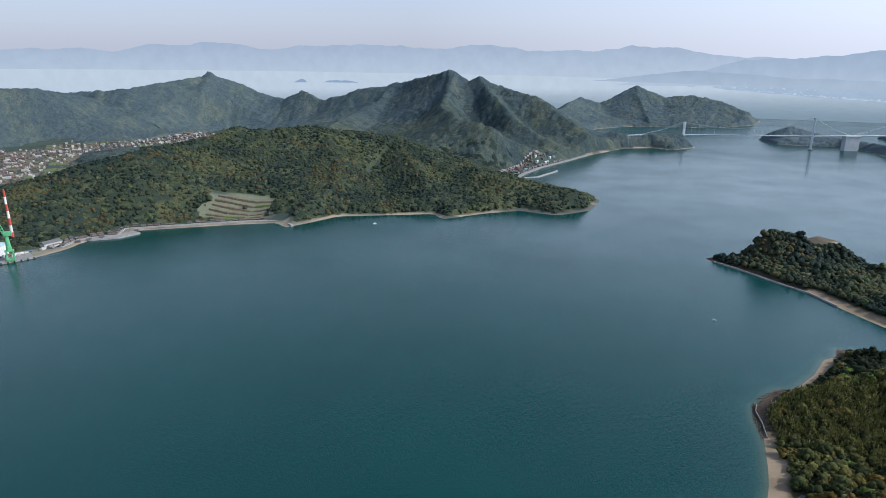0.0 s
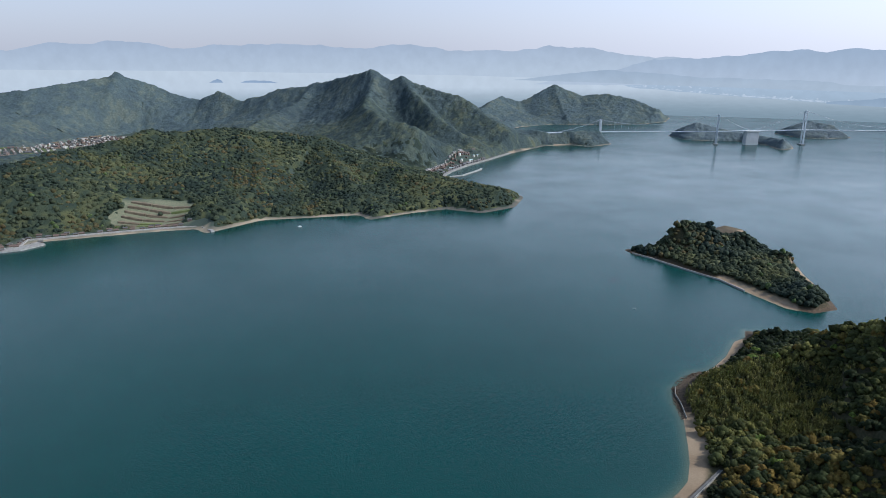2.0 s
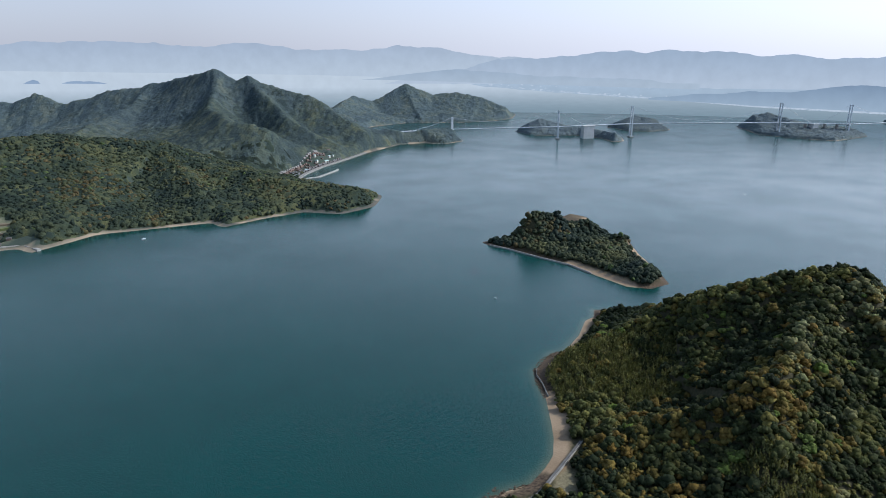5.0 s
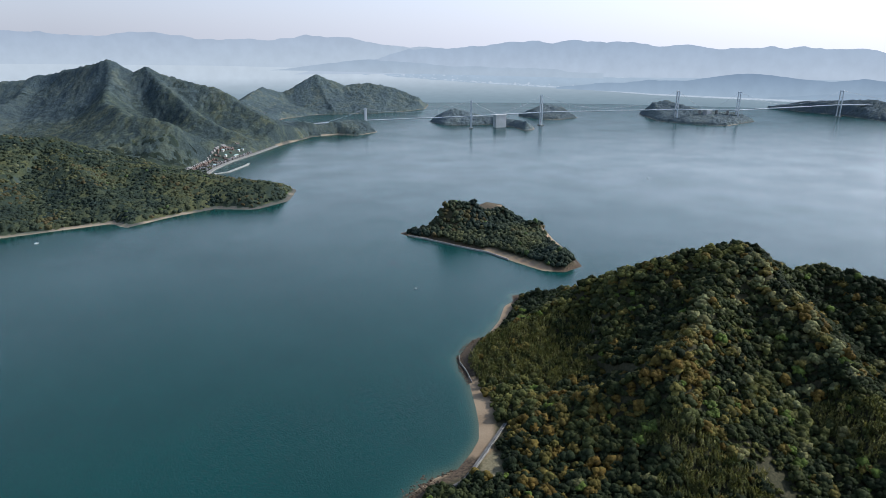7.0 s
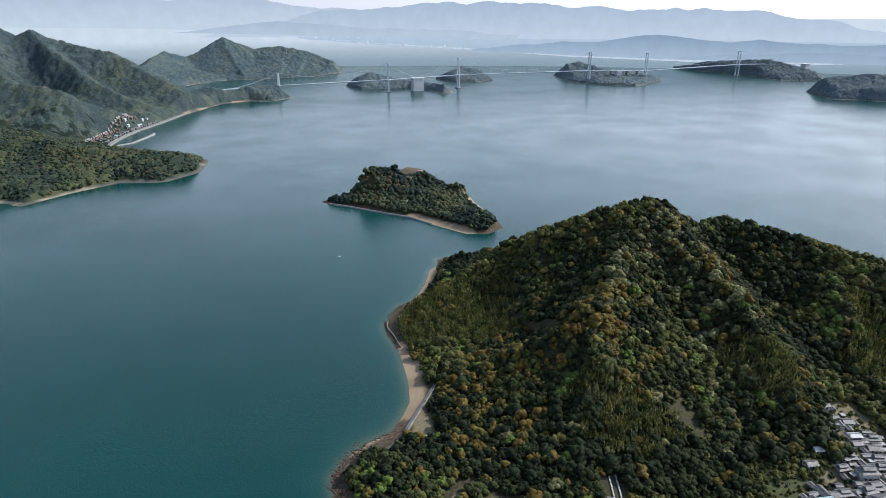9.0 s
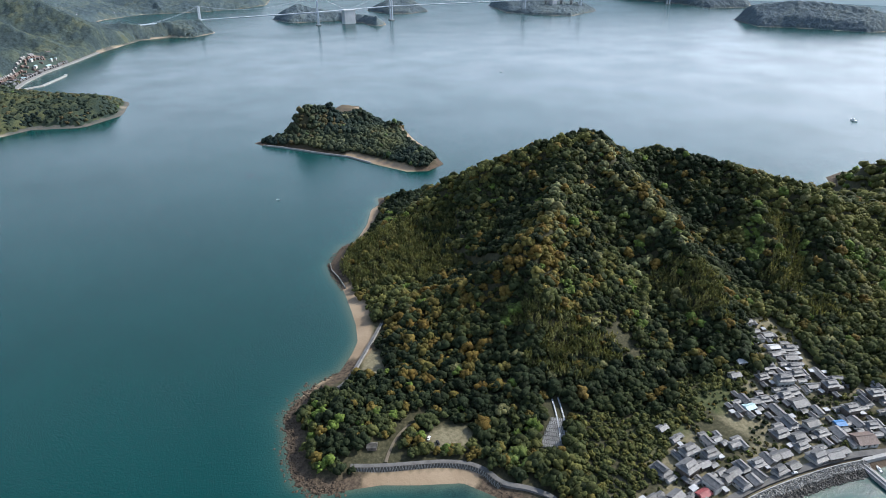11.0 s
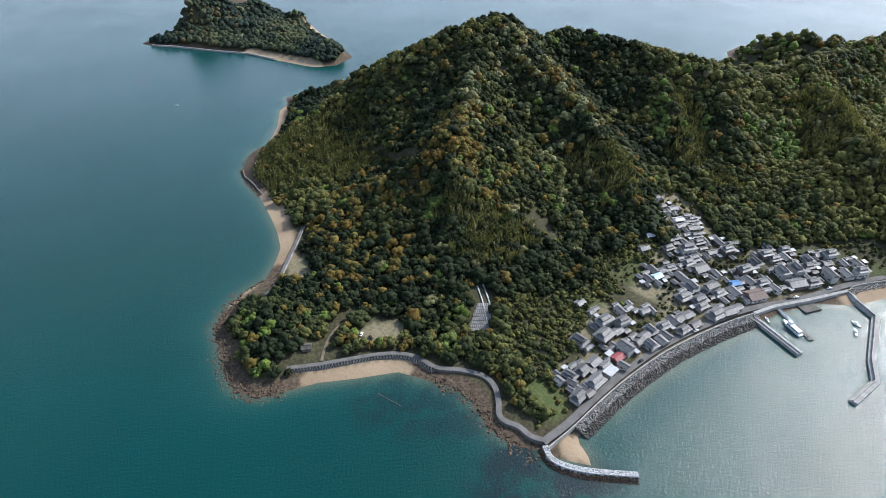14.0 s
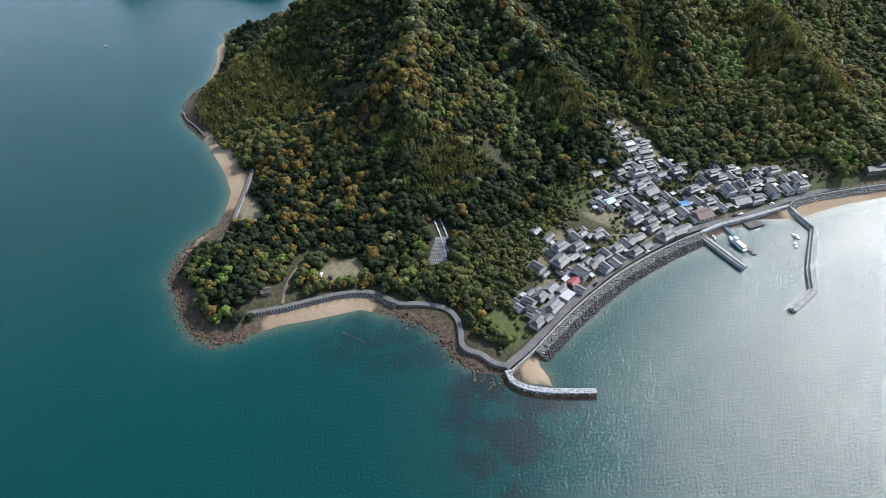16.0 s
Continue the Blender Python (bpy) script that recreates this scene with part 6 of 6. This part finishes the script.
def shipyard():
    crane = tagged(new("harbour_crane"), "tall green luffing crane on the shipyard quay", "crane")
    part("base", boxes((-6, 6, -5, 5, 0, 3), bevel=0.2), M_GREEN, crane)
    for x, y in ((-4.5, -3.5), (4.5, -3.5), (-4.5, 3.5), (4.5, 3.5)):
        part("leg", boxes((x - 1, x + 1, y - 1, y + 1, 3, 15), bevel=0.2), M_GREEN, crane)
    part("portal_beam", boxes((-6, 6, -5, 5, 15, 17), bevel=0.2), M_GREEN, crane)
    bm = bmesh.new()
    bmesh.ops.create_cone(bm, cap_ends=True, segments=16, radius1=4.2, radius2=2.2, depth=26, matrix=Matrix.Translation((0, 0, 29)))
    part("tower", bm, M_GREEN, crane)
    part("machine_house", boxes((-4, 7, -3, 3, 40, 47), bevel=0.3), M_GREEN, crane)
    bm = bmesh.new()
    lattice_mast(bm, 0, 0, 0, 36, 1.6, 9)
    jib = part("jib", bm, M_GREEN, crane)
    jib.matrix_local = pose(-3, 0, 44, 0, -14, 0)
    crane.matrix_world = pose(-683, 936, 3, 0, 0, 30)
    mast = tagged(new("chimney_mast"), "tall lattice mast banded red and white", "mast")
    for k in range(7):
        bm = bmesh.new()
        bmesh.ops.create_cone(bm, cap_ends=True, segments=14, radius1=2.6 - k * 0.16, radius2=2.45 - k * 0.16, depth=12.5, matrix=Matrix.Translation((0, 0, 6 + k * 12.5)))
        part("mast_section", bm, M_RED if k % 2 == 0 else M_WHITE, mast, "red band" if k % 2 == 0 else "white band")
    mast.matrix_world = pose(-748, 1040, height_left(-748, 1040), 0, 0, 0)
    tank = tagged(new("storage_tank"), "white round storage tank with a pale green dome", "tank")
    bm = bmesh.new()
    bmesh.ops.create_cone(bm, cap_ends=True, segments=28, radius1=15, radius2=15, depth=16, matrix=Matrix.Translation((0, 0, 8)))
    part("shell", bm, M_WHITE, tank)
    bm = bmesh.new()
    bmesh.ops.create_cone(bm, cap_ends=True, segments=28, radius1=15.3, radius2=4, depth=5, matrix=Matrix.Translation((0, 0, 18.4)))
    part("dome", bm, M_TEAL_ROOF, tank)
    tank.matrix_world = pose(-726, 968, 3, 0, 0, 0)
    r = random.Random(6)
    for k in range(26):
        t = r.uniform(0, 1)
        x, y = -700 + 62 * t + r.uniform(-4, 4) - 14, 930 + 85 * t + r.uniform(-4, 4) + 8
        s = r.uniform(2, 5)
        ob = part("crate", boxes((-s, s, -s * 0.5, s * 0.5, 0, r.uniform(1.5, 4)), bevel=0.25), M_BLUE_ROOF if k == 20 else r.choice((M_WHITE, M_CONC_DARK, M_TILE, M_PLASTER, M_TILE_BROWN, M_CONC)))
        ob.matrix_world = pose(x, y, 3, 0, 0, r.uniform(0, 180))
        tagged(ob, "large weathered crate lying on the shipyard quay", "crate", "crates on the quay")
    for x, y, a in ((-640, 1046, 40), (-628, 1060, 45), (-645, 1066, 38), (-612, 1074, 30), (-630, 1080, 50), (-598, 1092, 20), (-656, 1040, 60), (-575, 1125, 15)):
        put_small(r.choice((0, 0, 2)), x, y, a)
    shed = house(30, 14, "gable", M_TILE, M_PLASTER, 2.2, "long grey workshop behind the quay", "workshop", False)
    shed.matrix_world = pose(-672, 1022, 2.5, 0, 0, 62)
    for k, (x, y, a) in enumerate(along_line(coast_line(LEFT_FRONT[1:4], -3.4), 9)):
        bm = bmesh.new()
        bmesh.ops.create_cone(bm, cap_ends=True, segments=10, radius1=1.3, radius2=1.3, depth=1.2, matrix=Matrix.Rotation(math.pi / 2, 4, "X"))
        ob = part("fender", bm, M_BLACK)
        ob.matrix_world = pose(x, y, 1.2, 0, 0, math.degrees(a))
        tagged(ob, "black rubber fender on the quay face", "fender", "quay fenders")


shipyard()


# ---- the bridges ----
TOWERS = [(940, 2452, 38, 86, 0), (1346, 2284, 51, 115, 0), (1669, 2233, 58, 129, 0), (2310, 2066, 57, 139, 8), (2592, 1961, 50, 132, 6), (3203, 1852, 60, 127, 0)]


def bridge():
    top = tagged(new("suspension_bridge"), "long pale suspension bridge over the strait", "bridge")
    deck = [(540, 2420, 34), (760, 2462, 36)] + [t[:3] for t in TOWERS] + [(3600, 1700, 56)]
    head = [math.atan2(b[1] - a[1], b[0] - a[0]) for a, b in zip(deck, deck[1:])]
    for (x, y, z), (x2, y2, z2) in zip(deck, deck[1:]):
        bm = bmesh.new()
        n = max(2, int(math.dist((x, y), (x2, y2)) / 60))
        pts = [(x + (x2 - x) * k / n, y + (y2 - y) * k / n, z + (z2 - z) * k / n) for k in range(n + 1)]
        a = math.atan2(y2 - y, x2 - x)
        ox, oy = -math.sin(a) * 7, math.cos(a) * 7
        ring = [[bm.verts.new(squeezed_one(p[0] + s * ox, p[1] + s * oy, p[2] + h)) for s, h in ((-1, 0), (-1, -2.2), (-0.5, -3.4), (0.5, -3.4), (1, -2.2), (1, 0))] for p in pts]
        for q, w in zip(ring, ring[1:]):
            for k in range(6):
                bm.faces.new((q[k], w[k], w[(k + 1) % 6], q[(k + 1) % 6]))
        bmesh.ops.recalc_face_normals(bm, faces=bm.faces)
        part("deck", bm, M_STEEL, top)
    for i, (x, y, zd, zt, z0) in enumerate(TOWERS):
        a = head[i + 1]
        m = Matrix.Translation(squeezed_one(x, y, 0)) @ Matrix.Rotation(a, 4, "Z")
        tw = new("tower")
        tw.parent = top
        for s in (-1, 1):
            bm = boxes((-2.6, 2.6, s * 9 - 2.0, s * 9 + 2.0, z0 - 3, zd), (-2.2, 2.2, s * 8.4 - 1.8, s * 8.4 + 1.8, zd, zt), bevel=0.3)
            bm.transform(m)
            part("leg", bm, M_STEEL, tw)
        for z in (zd - 6, zd + (zt - zd) * 0.5, zt - 4):
            bm = boxes((-1.6, 1.6, -8.5, 8.5, z - 1.6, z + 1.6), bevel=0.2)
            bm.transform(m)
            part("crossbeam", bm, M_STEEL, tw)
        bm = boxes((-8, 8, -15, 15, z0 - 6, z0 + 4), bevel=0.6)
        bm.transform(m)
        part("foundation", bm, M_CONC, tw)
    spans = [((760, 2462, 36), TOWERS[0]), (TOWERS[0], TOWERS[1]), (TOWERS[1], (1473, 2260, 54, 54)), ((1473, 2260, 54, 54), TOWERS[2]), (TOWERS[2], TOWERS[3]), (TOWERS[3], (2440, 2020, 56, 56)), ((2480, 2010, 56, 56), TOWERS[4]), (TOWERS[4], TOWERS[5]), (TOWERS[5], (3600, 1700, 58, 58))]
    for p, q in spans:
        zp, zq = p[3] if len(p) > 3 else p[2], q[3] if len(q) > 3 else q[2]
        L = math.dist(p[:2], q[:2])
        a = math.atan2(q[1] - p[1], q[0] - p[0])
        both = len(p) > 4 and len(q) > 4
        sag = (min(zp, zq) - max(p[2], q[2]) - 5) if both else 6
        for s in (-7, 7):
            cu = bpy.data.curves.new("cable", "CURVE")
            cu.dimensions, cu.bevel_depth, cu.bevel_resolution = "3D", 0.28, 1
            sp = cu.splines.new("POLY")
            n = 24
            sp.points.add(n)
            for k in range(n + 1):
                t = k / n
                z = zp + (zq - zp) * t - sag * 4 * t * (1 - t)
                v = squeezed_one(p[0] + (q[0] - p[0]) * t - math.sin(a) * s, p[1] + (q[1] - p[1]) * t + math.cos(a) * s, z)
                sp.points[k].co = (*v, 1)
            cu.materials.append(M_STEEL)
            ob = new("cable", cu)
            ob.parent = top
        if both:
            n = int(L / 26)
            for k in range(1, n):
                bm = bmesh.new()
                t = k / n
                zc, zd = zp + (zq - zp) * t - sag * 4 * t * (1 - t), p[2] + (q[2] - p[2]) * t
                v = squeezed_one(p[0] + (q[0] - p[0]) * t, p[1] + (q[1] - p[1]) * t, zd)
                add_box(bm, v.x - 0.06, v.x + 0.06, v.y - 0.06, v.y + 0.06, v.z, v.z + zc - zd)
                part("hanger", bm, M_STEEL, top)
    for x, y, w, h in ((1473, 2260, 24, 54), (2455, 2016, 14, 52), (3600, 1700, 20, 56)):
        bm = boxes((-w, w, -14, 14, -6, h - 2), (-w - 2, w + 2, -16, 16, h - 5, h), bevel=0.8)
        bm.transform(Matrix.Translation(squeezed_one(x, y, 0)) @ Matrix.Rotation(-0.12, 4, "Z"))
        part("anchor_block", bm, M_PALE, top)
    for x, y, h in ((560, 2426, 33), (620, 2438, 34), (690, 2450, 35), (2420, 2028, 52), (2500, 2000, 50), (2550, 1980, 48)):
        bm = boxes((-2.5, 2.5, -6, 6, -4, h), bevel=0.3)
        bm.transform(Matrix.Translation(squeezed_one(x, y, 0)))
        part("pier", bm, M_CONC, top)


bridge()


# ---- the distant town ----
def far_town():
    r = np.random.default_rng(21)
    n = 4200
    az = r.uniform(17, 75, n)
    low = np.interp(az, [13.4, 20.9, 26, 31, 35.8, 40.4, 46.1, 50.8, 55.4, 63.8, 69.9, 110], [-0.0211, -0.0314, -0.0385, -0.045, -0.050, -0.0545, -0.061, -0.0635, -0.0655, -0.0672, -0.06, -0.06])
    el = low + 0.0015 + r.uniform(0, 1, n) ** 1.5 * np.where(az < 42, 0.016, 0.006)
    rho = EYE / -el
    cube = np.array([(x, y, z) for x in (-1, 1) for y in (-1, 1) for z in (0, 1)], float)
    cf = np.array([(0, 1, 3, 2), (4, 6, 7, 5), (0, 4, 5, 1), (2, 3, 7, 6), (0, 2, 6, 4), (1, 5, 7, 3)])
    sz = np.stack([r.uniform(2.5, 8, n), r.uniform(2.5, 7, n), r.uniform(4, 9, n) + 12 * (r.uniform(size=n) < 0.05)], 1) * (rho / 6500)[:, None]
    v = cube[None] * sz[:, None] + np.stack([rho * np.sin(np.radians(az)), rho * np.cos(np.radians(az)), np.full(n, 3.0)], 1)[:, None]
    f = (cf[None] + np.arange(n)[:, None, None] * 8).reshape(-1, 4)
    # the buildings glow evenly, with the haze before them put into emission
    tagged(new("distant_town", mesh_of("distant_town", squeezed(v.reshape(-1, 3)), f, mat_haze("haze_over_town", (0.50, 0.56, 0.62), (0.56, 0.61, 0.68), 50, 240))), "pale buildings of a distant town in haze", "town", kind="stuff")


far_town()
